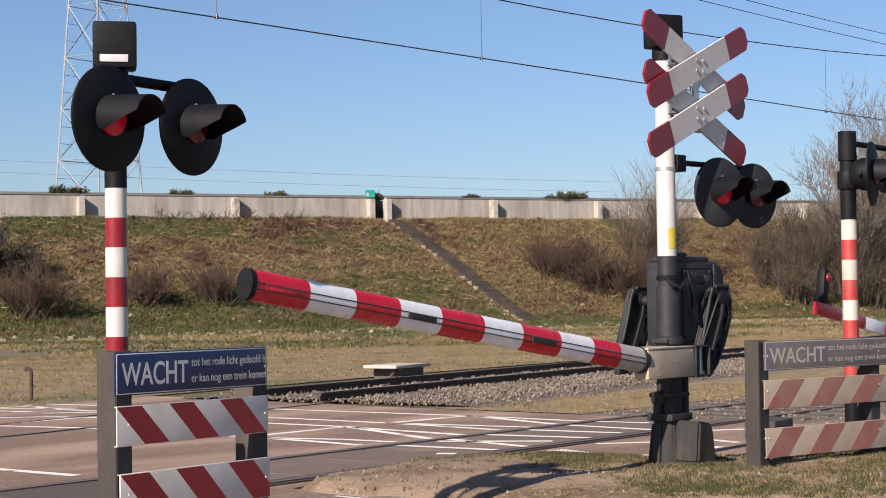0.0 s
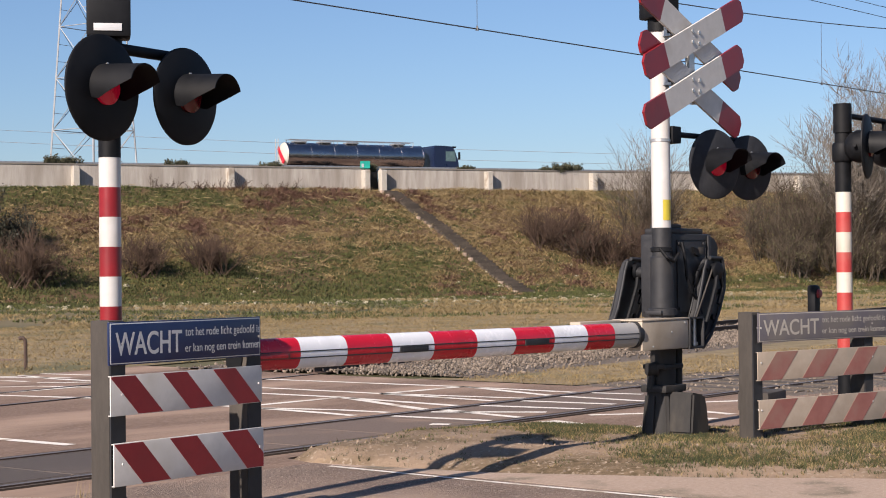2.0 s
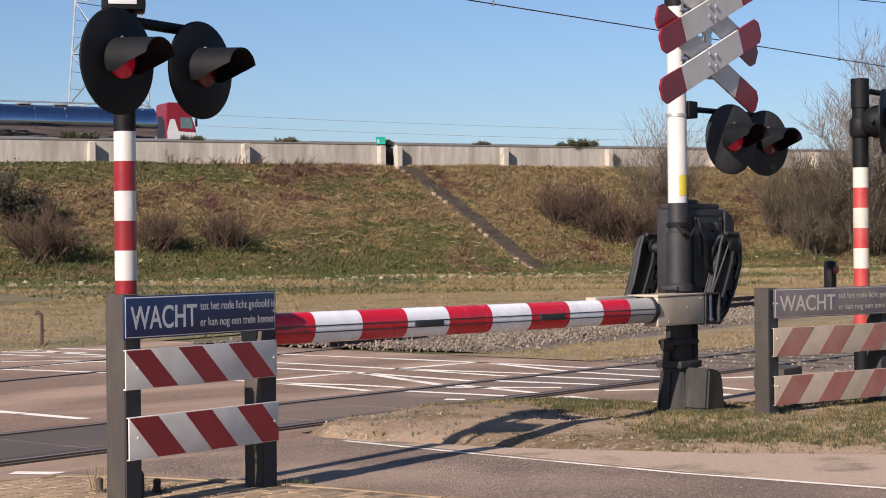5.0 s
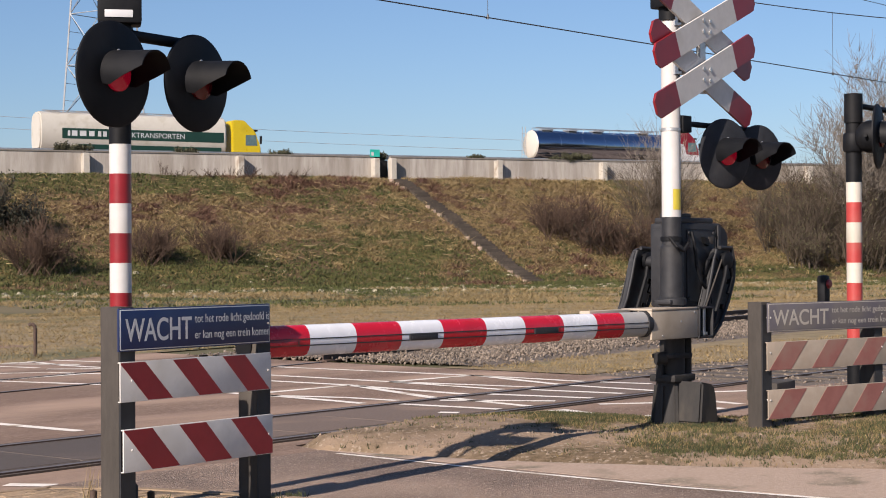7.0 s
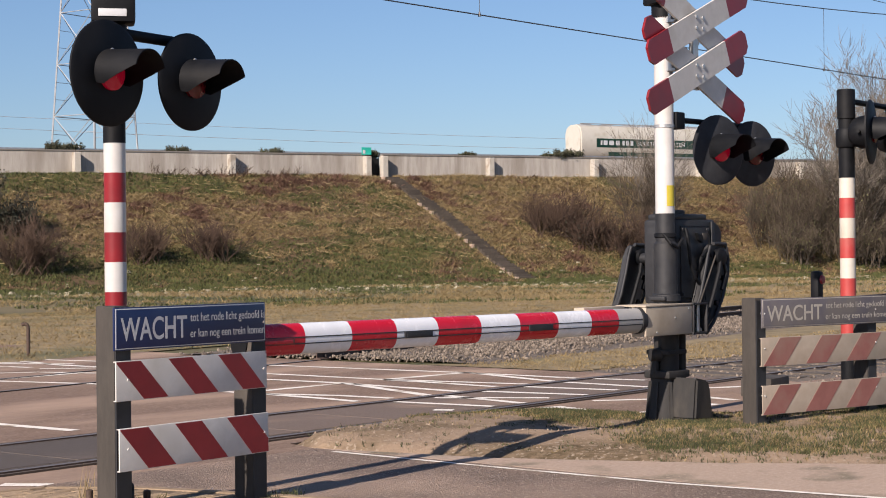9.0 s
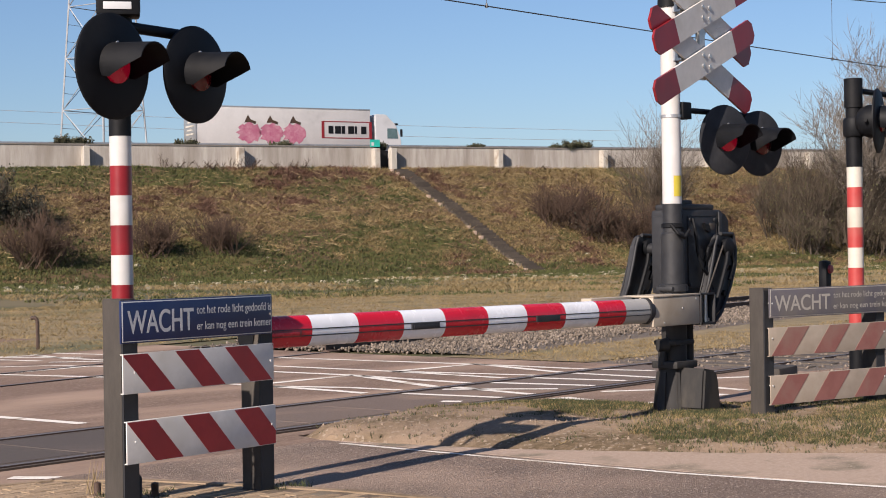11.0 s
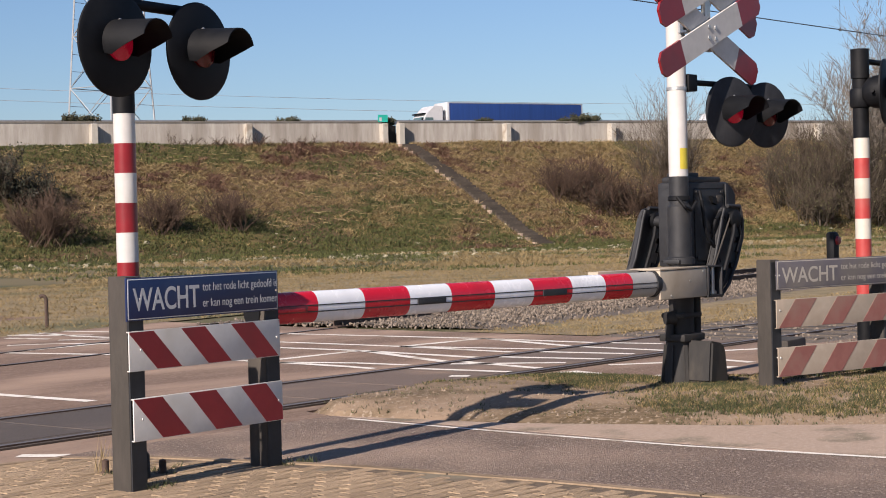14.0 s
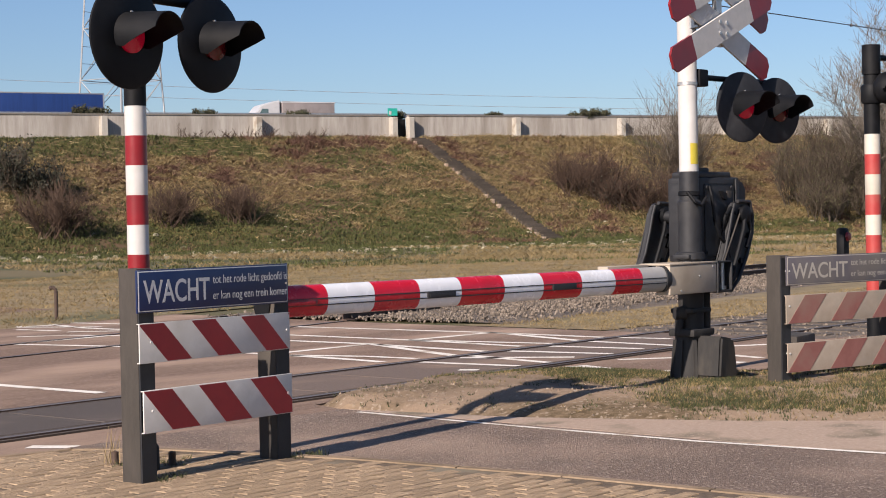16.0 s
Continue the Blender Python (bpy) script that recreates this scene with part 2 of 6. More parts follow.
M_TYRE = mat("tyre_rubber", (0.02, 0.02, 0.02), (0.035, 0.035, 0.035), 10, 0.8, 0.1)


# ---- builders ----
def ob_from(name, bm, materials, parent=None, label="", smooth=False):
    me = bpy.data.meshes.new(name)
    bmesh.ops.recalc_face_normals(bm, faces=bm.faces[:])
    bm.to_mesh(me)
    bm.free()
    for m in materials if isinstance(materials, (list, tuple)) else [materials]:
        me.materials.append(m)
    if smooth:
        for p in me.polygons:
            p.use_smooth = True
        me.set_sharp_from_angle(angle=radians(38))
    ob = new(name, me)
    if parent:
        ob.parent = parent
    if label:
        ob["label"] = label
    return ob


def part(name, bm, material, parent, label="", smooth=True):
    return ob_from(name, bm, material, parent, label, smooth)


def thing(name, label, category, m=Matrix(), group="", kind=""):
    e = new(name)
    e.empty_display_size = 0.1
    e.matrix_world = m
    return tagged(e, label, category, group, kind)


def box(bm, x0, x1, y0, y1, z0, z1, bev=0.0, mi=0, m=None):
    g = bmesh.ops.create_cube(bm, size=1.0)
    vs = g["verts"]
    for v in vs:
        v.co = Vector(((x0 + x1) / 2 + v.co.x * (x1 - x0), (y0 + y1) / 2 + v.co.y * (y1 - y0), (z0 + z1) / 2 + v.co.z * (z1 - z0)))
    faces = {f for v in vs for f in v.link_faces}
    if bev:
        r = bmesh.ops.bevel(bm, geom=list({e for v in vs for e in v.link_edges}), offset=bev, segments=2, affect="EDGES", profile=0.6)
        faces = {f for f in faces if f.is_valid} | set(r["faces"])
        vs = list({v for f in faces for v in f.verts})
    for f in faces:
        f.material_index = mi
    if m is not None:
        for v in vs:
            v.co = m @ v.co
    return bm


def tube(bm, p0, p1, r0, r1=None, seg=16, mi=0, caps=True):
    p0, p1 = Vector(p0), Vector(p1)
    r1 = r0 if r1 is None else r1
    d = p1 - p0
    q = d.to_track_quat("Z", "Y").to_matrix()
    a = [bm.verts.new(p0 + q @ Vector((math.cos(k * math.tau / seg), math.sin(k * math.tau / seg), 0)) * r0) for k in range(seg)]
    b = [bm.verts.new(p1 + q @ Vector((math.cos(k * math.tau / seg), math.sin(k * math.tau / seg), 0)) * r1) for k in range(seg)]
    fs = [bm.faces.new((a[k], a[(k + 1) % seg], b[(k + 1) % seg], b[k])) for k in range(seg)]
    if caps:
        fs += [bm.faces.new(a[::-1]), bm.faces.new(b)]
    for f in fs:
        f.material_index = mi
    return bm


def path_tube(bm, pts, r, seg=8, mi=0):
    for a, b in zip(pts, pts[1:]):
        tube(bm, a, b, r, seg=seg, mi=mi)
    return bm


def prism(bm, outline, axis, a, b, mi=0):
    """A flat outline (pairs) pushed from a to b along an axis; the pairs are the other two axes in order."""
    def at(p, k):
        c = list(p)
        c.insert(axis, k)
        return Vector(c)
    lo = [bm.verts.new(at(p, a)) for p in outline]
    hi = [bm.verts.new(at(p, b)) for p in outline]
    n = len(outline)
    fs = [bm.faces.new(lo), bm.faces.new(hi[::-1])] + [bm.faces.new((lo[k], hi[k], hi[(k + 1) % n], lo[(k + 1) % n])) for k in range(n)]
    for f in fs:
        f.material_index = mi
    return bm


def lathe(bm, profile, seg=28, m=Matrix(), mi=0):
    """A profile of (radius, height) turned about z, then posed by m."""
    rings = []
    for r, z in profile:
        if r < 1e-6:
            rings.append([bm.verts.new(m @ Vector((0, 0, z)))])
        else:
            rings.append([bm.verts.new(m @ Vector((r * math.cos(k * math.tau / seg), r * math.sin(k * math.tau / seg), z))) for k in range(seg)])
    for a, b in zip(rings, rings[1:]):
        for k in range(seg):
            q = [a[k % len(a)], a[(k + 1) % len(a)], b[(k + 1) % len(b)], b[k % len(b)]]
            q = list(dict.fromkeys(q))
            if len(q) > 2:
                bm.faces.new(q).material_index = mi
    return bm


def sheet(name, pts, z, material, label="", category="", thick=0.0):
    bm = bmesh.new()
    if thick:
        prism(bm, pts, 2, z - thick, z)
    else:
        bm.faces.new([bm.verts.new((*p, z)) for p in pts])
    return tagged(ob_from(name, bm, material), label, category, kind="structure")


def lettering(text, size, x, z, y, material, parent, width=None, heavy=0.0, single=False):
    """Raised lettering from the built-in font, standing on the front of a sign."""
    cu = bpy.data.curves.new("text", "FONT")
    cu.body, cu.size, cu.extrude, cu.offset = text, size, 0.0004, size * heavy
    tmp = new("lettering", cu)
    bpy.context.view_layer.update()
    me = bpy.data.meshes.new_from_object(tmp)
    bpy.data.objects.remove(tmp)
    xs = [v.co.x for v in me.vertices]
    k = width / (max(xs) - min(xs)) if width else 1.0
    x_0 = min(xs)
    for v in me.vertices:
        v.co = Vector((x + (v.co.x - x_0) * k, y - v.co.z - 0.0013, z + v.co.y))
    me.materials.clear()
    me.materials.append(material)
    if not single:
        ob = new("lettering", me)
        ob.parent = parent
        ob["kind"] = "stuff"
        return
    bm = bmesh.new()
    bm.from_mesh(me)
    left = set(bm.verts)
    while left:
        todo, seen = [min(left, key=lambda v: v.co.x)], set()
        while todo:
            v = todo.pop()
            if v not in seen:
                seen.add(v)
                todo += [e.other_vert(v) for e in v.link_edges]
        left -= seen
        fs = {f for v in seen for f in v.link_faces}
        one = bmesh.new()
        at = {v: one.verts.new(v.co) for v in seen}
        for f in fs:
            one.faces.new([at[v] for v in f.verts])
        part("letter", one, material, parent, smooth=False)
    bm.free()


# ---- the ground ----
WD = Vector((math.cos(radians(-20.8)), math.sin(radians(-20.8)), 0))   # along the motorway wall
WN = Vector((-WD.y, WD.x, 0))                                          # away from the railway
W0 = Vector((97.33, 86.18, 0))
GRADE = 0.0068


def wall_at(u, off, z):
    return W0 + WD * u + WN * off + Vector((0, 0, z))


def land(x, y):
    """Height of the open land: level at the crossing, a little lower beyond the far track."""
    d = (W0 - Vector((x, y, 0))).dot(WN)
    k = min(1, max(0, (84 - d) / 25))
    return -0.03 - 0.2 * k


def ground_sheet():
    bm = bmesh.new()
    xs = [-3000, -800, -200, -60, -20, 0, 5, 9, 12, 16, 20, 26, 34, 44, 56, 70, 90, 120, 160, 260, 500, 1200, 3000]
    ys = [-3000, -800, -200, -60, -20, 0, 6, 10, 16, 20, 24, 28, 34, 40, 48, 58, 70, 90, 120, 180, 320, 800, 3000]
    g = [[bm.verts.new((x, y, land(x, y))) for y in ys] for x in xs]
    for i in range(len(xs) - 1):
        for j in range(len(ys) - 1):
            bm.faces.new((g[i][j], g[i + 1][j], g[i + 1][j + 1], g[i][j + 1]))
    return tagged(ob_from("ground", bm, M_GRASS, smooth=True), "patchy green and straw-coloured meadow beyond the railway", "ground", kind="structure")


ground_sheet()
FD = Vector((math.cos(radians(9.7)), math.sin(radians(9.7)), 0))        # along the far track
FN = Vector((-FD.y, FD.x, 0))
F0 = Vector((16.6, 17.95, 0))


def far_at(s, w, z=0.0):
    return F0 + FD * s + FN * w + Vector((0, 0, z))


# roadway over the crossing, the path in front of it and the paved edge
sheet("road", [(-40, 8.2), (9.25, 9.25), (9.4, 9.75), (11.3, 10.0), (12.7, 9.65), (12.75, 8.6), (13.6, 7.75), (15.5, 7.35), (26, 6.8), (26, 8.8), (17.35, 9.6), (17.35, 12.4), (17.3, 16.0), (17.6, 24), (18.4, 70), (-5, 70), (-40, 60)], -0.012, M_ASPHALT,
      "worn brownish-grey asphalt road over the level crossing", "road", 0.03)
sheet("path", [(-40, -30), (-40, 8.2), (9.22, 9.27), (9.22, 6.0), (9.45, 2), (10.2, -8), (12, -30)], 0.0, M_PATH, "coarse speckled asphalt path beside the paved edge", "path", 0.05)
# kerb apron between path and verge
sheet("pavement", [(9.221, 9.2), (9.221, 6.0), (9.451, 2), (10.21, -8), (13, -8), (12.2, 2), (10.75, 5.45), (10.2, 6.3), (9.52, 7.75)], 0.0015, M_KERB, "pale dusty concrete kerb apron along the path", "pavement", 0.04)


VERGE = []


def verge_z(x, y):
    hit = VERGE[0].ray_cast(Vector((x, y, 3)), Vector((0, 0, -1)))[0]
    return hit.z if hit else 0.02


def verge():
    """Low grassy island round the barrier mast."""
    bm = bmesh.new()
    near = [(9.3, 9.4), (9.45, 8.6), (9.5, 7.8), (9.9, 6.8), (10.2, 6.3), (10.75, 5.4), (12.0, 2.4), (14, -6)]
    far = [(9.4, 9.72), (11.3, 9.97), (12.65, 9.62), (12.72, 8.6), (13.55, 7.75), (15.4, 7.35), (26, 6.8), (30, -6)]

    def line(ps, n):
        q = []
        for k in range(n + 1):
            f = k / n * (len(ps) - 1)
            i = min(int(f), len(ps) - 2)
            q.append(Vector(ps[i]).lerp(Vector(ps[i + 1]), f - i))
        return q
    A, B = line(near, 56), line(far, 56)
    rows = []
    for a, b in zip(A, B):
        row = []
        for j in range(19):
            p = a.lerp(b, j / 18)
            w = min(1, 2.8 * min(j / 18, 1 - j / 18) + 0.05)
            rise = min(1, 3.6 * j / 18) * min(1, 4.0 * (1 - j / 18)) * min(1, 0.25 + 0.1 * len(rows))
            z = 0.012 + rise * 0.075 + w * (0.02 + 0.035 * noise.noise((p.x * 1.3, p.y * 1.3, 0)) + 0.02 * noise.noise((p.x * 5, p.y * 5, 3)))
            wob = 0.05 * noise.noise((p.x * 3, p.y * 3, 9)) if 0 < j < 18 else 0.03 * noise.noise((p.x * 4, p.y * 4, 5))
            row.append(bm.verts.new((p.x + wob, p.y + wob, max(0.014, z) if 0 < j < 18 and rows else -0.03)))
        rows.append(row)
    for r, s in zip(rows, rows[1:]):
        for j in range(18):
            bm.faces.new((r[j], r[j + 1], s[j + 1], s[j]))
    VERGE.append(BVHTree.FromBMesh(bm))
    return tagged(ob_from("verge", bm, M_ISLAND, smooth=True), "worn grass island with bare sandy patches round the mast", "grass verge", kind="structure")


verge()


def blades(name, spots, material, label, h=(0.04, 0.1), spread=0.05, n=5, w=0.006, category="grass", lean=0.5):
    """Tufts of blades at given spots (x, y, z, scale), one joined mesh."""
    rnd = random.Random(len(spots) + 7)
    vs, fs = [], []
    for x, y, z, s in spots:
        for _ in range(n):
            a, r = rnd.uniform(0, math.tau), rnd.uniform(0, spread) * s
            px, py = x + r * math.cos(a), y + r * math.sin(a)
            hh, ww = rnd.uniform(*h) * s, w * s * rnd.uniform(0.7, 1.3)
            b = rnd.uniform(0, math.tau)
            lx, ly = math.cos(b) * hh * lean * rnd.random(), math.sin(b) * hh * lean * rnd.random()
            c = rnd.uniform(0, math.tau)
            dx, dy = math.cos(c) * ww, math.sin(c) * ww
            i = len(vs)
            vs += [(px - dx, py - dy, z - 0.01), (px + dx, py + dy, z - 0.01), (px + lx, py + ly, z + hh)]
            fs.append((i, i + 1, i + 2))
    me = bpy.data.meshes.new(name)
    me.from_pydata(vs, [], fs)
    me.materials.append(material)
    return tagged(new(name, me), label, category, kind="stuff")


# paint on the road: lines along the way and across it
def paint(pts, w, z):
    bm = bmesh.new()
    for (x0, y0), (x1, y1) in zip(pts, pts[1:]):
        d = Vector((x1 - x0, y1 - y0))
        n = Vector((-d.y, d.x)).normalized() * w / 2
        k = max(1, int(d.length / 0.6))
        rnd = random.Random(int(x0 * 100 + y0 * 10))
        for i in range(k):
            a, b = Vector((x0, y0)) + d * (i / k), Vector((x0, y0)) + d * ((i + 1) / k)
            e = n * rnd.uniform(0.88, 1.06)
            bm.faces.new([bm.verts.new((p.x, p.y, z)) for p in (a - e, b - e, b + e, a + e)])
    return tagged(ob_from("road_marking", bm, M_WHITE_LINE), "worn white painted line on the asphalt", "road marking", kind="structure")


MARKS = (
    # beyond the near track
    ((14.28, 21.02), (14.83, 20.69)), ((15.25, 20.99), (15.42, 19.99), (16.13, 17.26), (16.44, 13.74), (16.40, 12.04)),
    ((14.84, 20.98), (14.58, 19.80), (14.60, 18.93), (14.93, 15.98), (14.99, 13.87), (15.34, 11.98)), ((14.20, 20.90), (14.85, 19.77)),
    ((13.89, 20.45), (14.02, 19.63)), ((13.93, 19.30), (14.44, 18.73)), ((12.97, 19.10), (13.50, 18.71), (13.79, 17.88), (14.22, 15.22), (14.30, 13.86)),
    ((12.23, 18.00), (13.68, 18.10)), ((12.17, 17.91), (12.58, 16.32), (12.67, 13.56), (12.98, 12.66), (13.03, 11.97)), ((8.86, 18.0), (8.96, 13.20), (9.02, 12.03)),
    ((16.44, 13.74), (15.84, 11.95)), ((14.99, 13.87), (16.52, 13.81)), ((14.99, 13.87), (14.85, 12.04)), ((12.70, 13.85), (14.29, 13.89)),
    ((14.30, 13.86), (13.50, 11.83)), ((14.27, 13.74), (14.10, 11.95)), ((12.67, 13.56), (12.61, 12.47), (12.55, 12.01)),
    # on the deck between the rails
    ((15.63, 11.64), (15.55, 10.45)), ((16.26, 11.69), (16.38, 11.05)), ((14.85, 11.62), (15.02, 10.50)), ((14.10, 11.60), (14.33, 10.41)), ((13.17, 11.50), (13.81, 10.50)),
    ((13.44, 11.56), (13.17, 10.34)), ((12.59, 11.52), (12.73, 10.36)), ((12.12, 10.60), (12.21, 10.43)),
    # before the near track
    ((12.75, 10.02), (12.89, 9.90)), ((13.09, 10.02), (12.80, 9.04), (12.84, 8.86), (13.26, 8.92)), ((13.21, 9.98), (12.97, 9.20)), ((13.94, 10.05), (14.40, 9.69)),
    ((15.87, 10.04), (16.39, 9.71)), ((14.98, 9.48), (14.81, 8.91)), ((13.97, 8.85), (14.33, 8.84)), ((6.54, 9.53), (6.73, 9.25)))
for pts_ in MARKS:
    on_deck = all(10.3 < y < 11.7 for x, y in pts_)
    paint(pts_, 0.135, 0.0095 if on_deck else -0.008)
paint([(6.9, 8.2), (6.98, 7.9)], 0.10, 0.0035)
paint([(9.12, 9.0), (9.1, 7.5), (9.12, 6.0), (9.3, 4.6), (9.6, 2.0)], 0.055, 0.0035)


# ---- railway ----
def rail(a, b, z):
    """A rail with foot, web and head between two points."""
    a, b = Vector(a), Vector(b)
    d = (b - a).normalized()
    n = Vector((-d.y, d.x, 0))
    prof = [(-0.035, 0), (-0.035, -0.03), (-0.01, -0.045), (-0.01, -0.12), (-0.07, -0.14), (-0.07, -0.155), (0.07, -0.155), (0.07, -0.14), (0.01, -0.12), (0.01, -0.045), (0.035, -0.03), (0.035, 0)]
    bm = bmesh.new()
    A = [bm.verts.new(a + n * p + Vector((0, 0, z + q))) for p, q in prof]
    B = [bm.verts.new(b + n * p + Vector((0, 0, z + q))) for p, q in prof]
    k = len(prof)
    for i in range(k):
        f = bm.faces.new((A[i], A[(i + 1) % k], B[(i + 1) % k], B[i]))
        f.material_index = 1 if i == k - 1 else 0
    bm.faces.new(A)
    bm.faces.new(B[::-1])
    return ob_from("rail", bm, [M_RAIL, M_RAILTOP])


NEAR = Matrix.Translation((11, 10.88, 0)) @ Matrix.Rotation(radians(2.3), 4, "Z") @ Matrix.Translation((-11, -10.88, 0))   # slight skew of the near track
tr = thing("railway_track", "near railway track with rails sunk flush in the crossing deck", "railway track", NEAR, kind="structure")
for y_ in (10.16, 11.6):
    r_ = rail((-60, y_, 0), (260, y_, 0), 0.009)
    r_.parent = tr
    # dark brown strips mark the grooves on both sides of the rail
    for s_ in (-0.11, 0.09):
        bm = bmesh.new()
        box(bm, -60, 17.3, y_ + s_ - 0.018 + 0.01, y_ + s_ + 0.018 + 0.01, -0.02, 0.0035)
        part("flangeway", bm, M_FLANGE, tr)
for k_ in range(26):
    bm = bmesh.new()
    box(bm, -14 + k_ * 1.2 + 0.008, -14 + (k_ + 1) * 1.2 - 0.008, 10.29, 11.46, -0.05, 0.006, 0.008)
    part("deck_panel", bm, M_DECK_DARK if -14 + k_ * 1.2 < 8.3 else M_DECK, tr, "darker grey deck panel" if -14 + k_ * 1.2 < 8.3 else "", smooth=False)
for k_ in range(70):
    bm = bmesh.new()
    box(bm, 17.8 + k_ * 0.62, 18.04 + k_ * 0.62, 9.6, 12.15, -0.06, 0.0, 0.015)
    part("sleeper", bm, M_SLEEPER, tr, smooth=False)
tr2 = thing("railway_track", "far railway track, dark rusty rails on ballast", "railway track", kind="structure")
for w_ in (-0.75, 0.75):
    for s0_, s1_, z_ in ((-70, 0.55, 0.0), (0.55, 260, 0.15)):
        r_ = rail(far_at(s0_, w_), far_at(s1_, w_), z_)
        r_.parent = tr2
for k_ in range(70):
    bm = bmesh.new()
    c_ = far_at(1.6 + k_ * 0.62, 0)
    box(bm, -0.12, 0.12, -1.3, 1.3, -0.1, 0.02, 0.015, m=Matrix.Translation(c_) @ Matrix.Rotation(radians(9.7), 4, "Z"))
    part("sleeper", bm, M_SLEEPER, tr2, smooth=False)


def ballast():
    bm = bmesh.new()
    prof = [(-3.6, -0.03), (-2.6, 0.0), (-1.6, 0.03), (1.6, 0.03), (2.6, -0.05), (3.4, -0.2)]
    prev = None
    for k in range(61):
        s = 0.9 + k * 4.0
        row = [bm.verts.new(far_at(s + (0.4 * noise.noise((k, w, 2)) if k else 0), w, z + 0.02 * noise.noise((s, w, 0)))) for w, z in prof]
        if prev:
            for i in range(len(prof) - 1):
                bm.faces.new((prev[i], prev[i + 1], row[i + 1], row[i]))
        prev = row
    tagged(ob_from("ballast_bed", bm, M_BALLAST_BED), "grey crushed-stone bed under the far track", "ballast", kind="structure")
    bm = bmesh.new()
    prism(bm, [(17.4, 9.2), (60, 10.9), (260, 19), (260, 22.6), (60, 14.5), (17.4, 12.75)], 2, -0.3, -0.016)
    tagged(ob_from("ballast_bed", bm, M_BALLAST_BED), "brownish crushed-stone bed under the near track", "ballast", kind="structure")
    rnd = random.Random(3)
    ico = bmesh.new()
    bmesh.ops.create_icosphere(ico, subdivisions=1, radius=1)
    iv, jf = [v.co.copy() for v in ico.verts], [[v.index for v in f.verts] for f in ico.faces]
    ico.free()
    vs, fs = [], []
    for k in range(27000):
        if k < 25000:
            s, w = rnd.uniform(0.6, 24) if k < 20000 else rnd.uniform(24, 60), rnd.triangular(-3.7, 2.2, -2.0)
            if -3.7 < w < -3.0 and rnd.random() < 0.5:
                continue
            c = far_at(s, w, 0.03 + rnd.uniform(-0.03, 0.03))
        else:
            c = Vector((rnd.uniform(17.4, 40), rnd.uniform(9.2, 12.6), -0.008))
            c.y += 0.04 * (c.x - 17.4)
        r = rnd.uniform(0.012, 0.029)
        q = Euler([rnd.uniform(0, 6) for _ in range(3)]).to_matrix()
        sc = Vector((rnd.uniform(0.7, 1.4), rnd.uniform(0.6, 1.2), rnd.uniform(0.5, 0.9))) * r
        i = len(vs)
        vs += [tuple(c + q @ Vector((a.x * sc.x, a.y * sc.y, a.z * sc.z)) * rnd.uniform(0.8, 1.15)) for a in iv]
        fs += [[i + j for j in f] for f in jf]
    me = bpy.data.meshes.new("ballast_stones")
    me.from_pydata(vs, [], fs)
    me.materials.append(M_STONE)
    tagged(new("ballast_stones", me), "loose grey crushed stones along the tracks", "ballast", kind="stuff")


ballast()
# straw-coloured strips between the tracks and behind the far one
sheet("dry_grass_strip", [tuple(far_at(0.85, -3.5).xy), tuple(far_at(200, -3.5).xy), (260, 22.6), (60, 14.5), (17.5, 12.8), (17.4, 15.5)], -0.014, M_DRY, "straw-coloured dry grass strip between the tracks", "dry grass")
bm = bmesh.new()
prev_ = None
for k_ in range(90):
    s_ = -60 + k_ * 4
    row_ = []
    for w_ in (3.2, 6, 9, 12, 15 + 3 * noise.noise((k_ * 0.3, 0, 0)), 19 + 6 * noise.noise((k_ * 0.3, 4, 0))):
        p_ = far_at(s_, w_)
        row_.append(bm.verts.new((p_.x, p_.y, land(p_.x, p_.y) + 0.02)))
    if prev_:
        for i_ in range(5):
            bm.faces.new((prev_[i_], prev_[i_ + 1], row_[i_ + 1], row_[i_]))
    prev_ = row_
tagged(ob_from("dry_grass_strip", bm, M_DRY), "bleached dry grass beside the far track", "dry grass", kind="structure")


# ---- embankment, wall and motorway ----
BANK = [(-23.5, -0.26), (-20.8, -0.12), (-17, 1.25), (-12, 3.2), (-7, 5.2), (-3, 6.9), (-1.4, 7.5), (0.1, 7.62)]


def bank_z(u, off):
    """Height of the slope, with its humps, at a place along and across it."""
    for (a, b), (c, d) in zip(BANK, BANK[1:]):
        if a <= off <= c:
            z = b + (d - b) * (off - a) / (c - a)
            w = 0.25 if -20 < off < -1 else 0.06
            return z + GRADE * u * max(0, z / 7.6) + w * noise.noise((u * 0.14, off * 0.2, 0)) + 0.4 * w * noise.noise((u * 0.6, off * 0.6, 7))
    return -0.25


def embankment():
    bm = bmesh.new()
    fine = []
    for (a, b), (c, d) in zip(BANK, BANK[1:]):
        fine += [a + (c - a) * k / 4 for k in range(4)]
    fine.append(BANK[-1][0])
    prev = None
    us = [-420, -250, -150, -90] + [-60 + 1.0 * k for k in range(121)] + [90, 150, 250, 420]
    for u in us:
        row = [bm.verts.new(wall_at(u, off, bank_z(u, off))) for off in fine]
        if prev:
            for i in range(len(fine) - 1):
                bm.faces.new((prev[i], prev[i + 1], row[i + 1], row[i]))
        prev = row
    tagged(ob_from("embankment", bm, M_BANK, smooth=True), "grassy motorway embankment with brown scrub patches", "embankment", kind="structure")


embankment()
ROAD_Z = 8.25


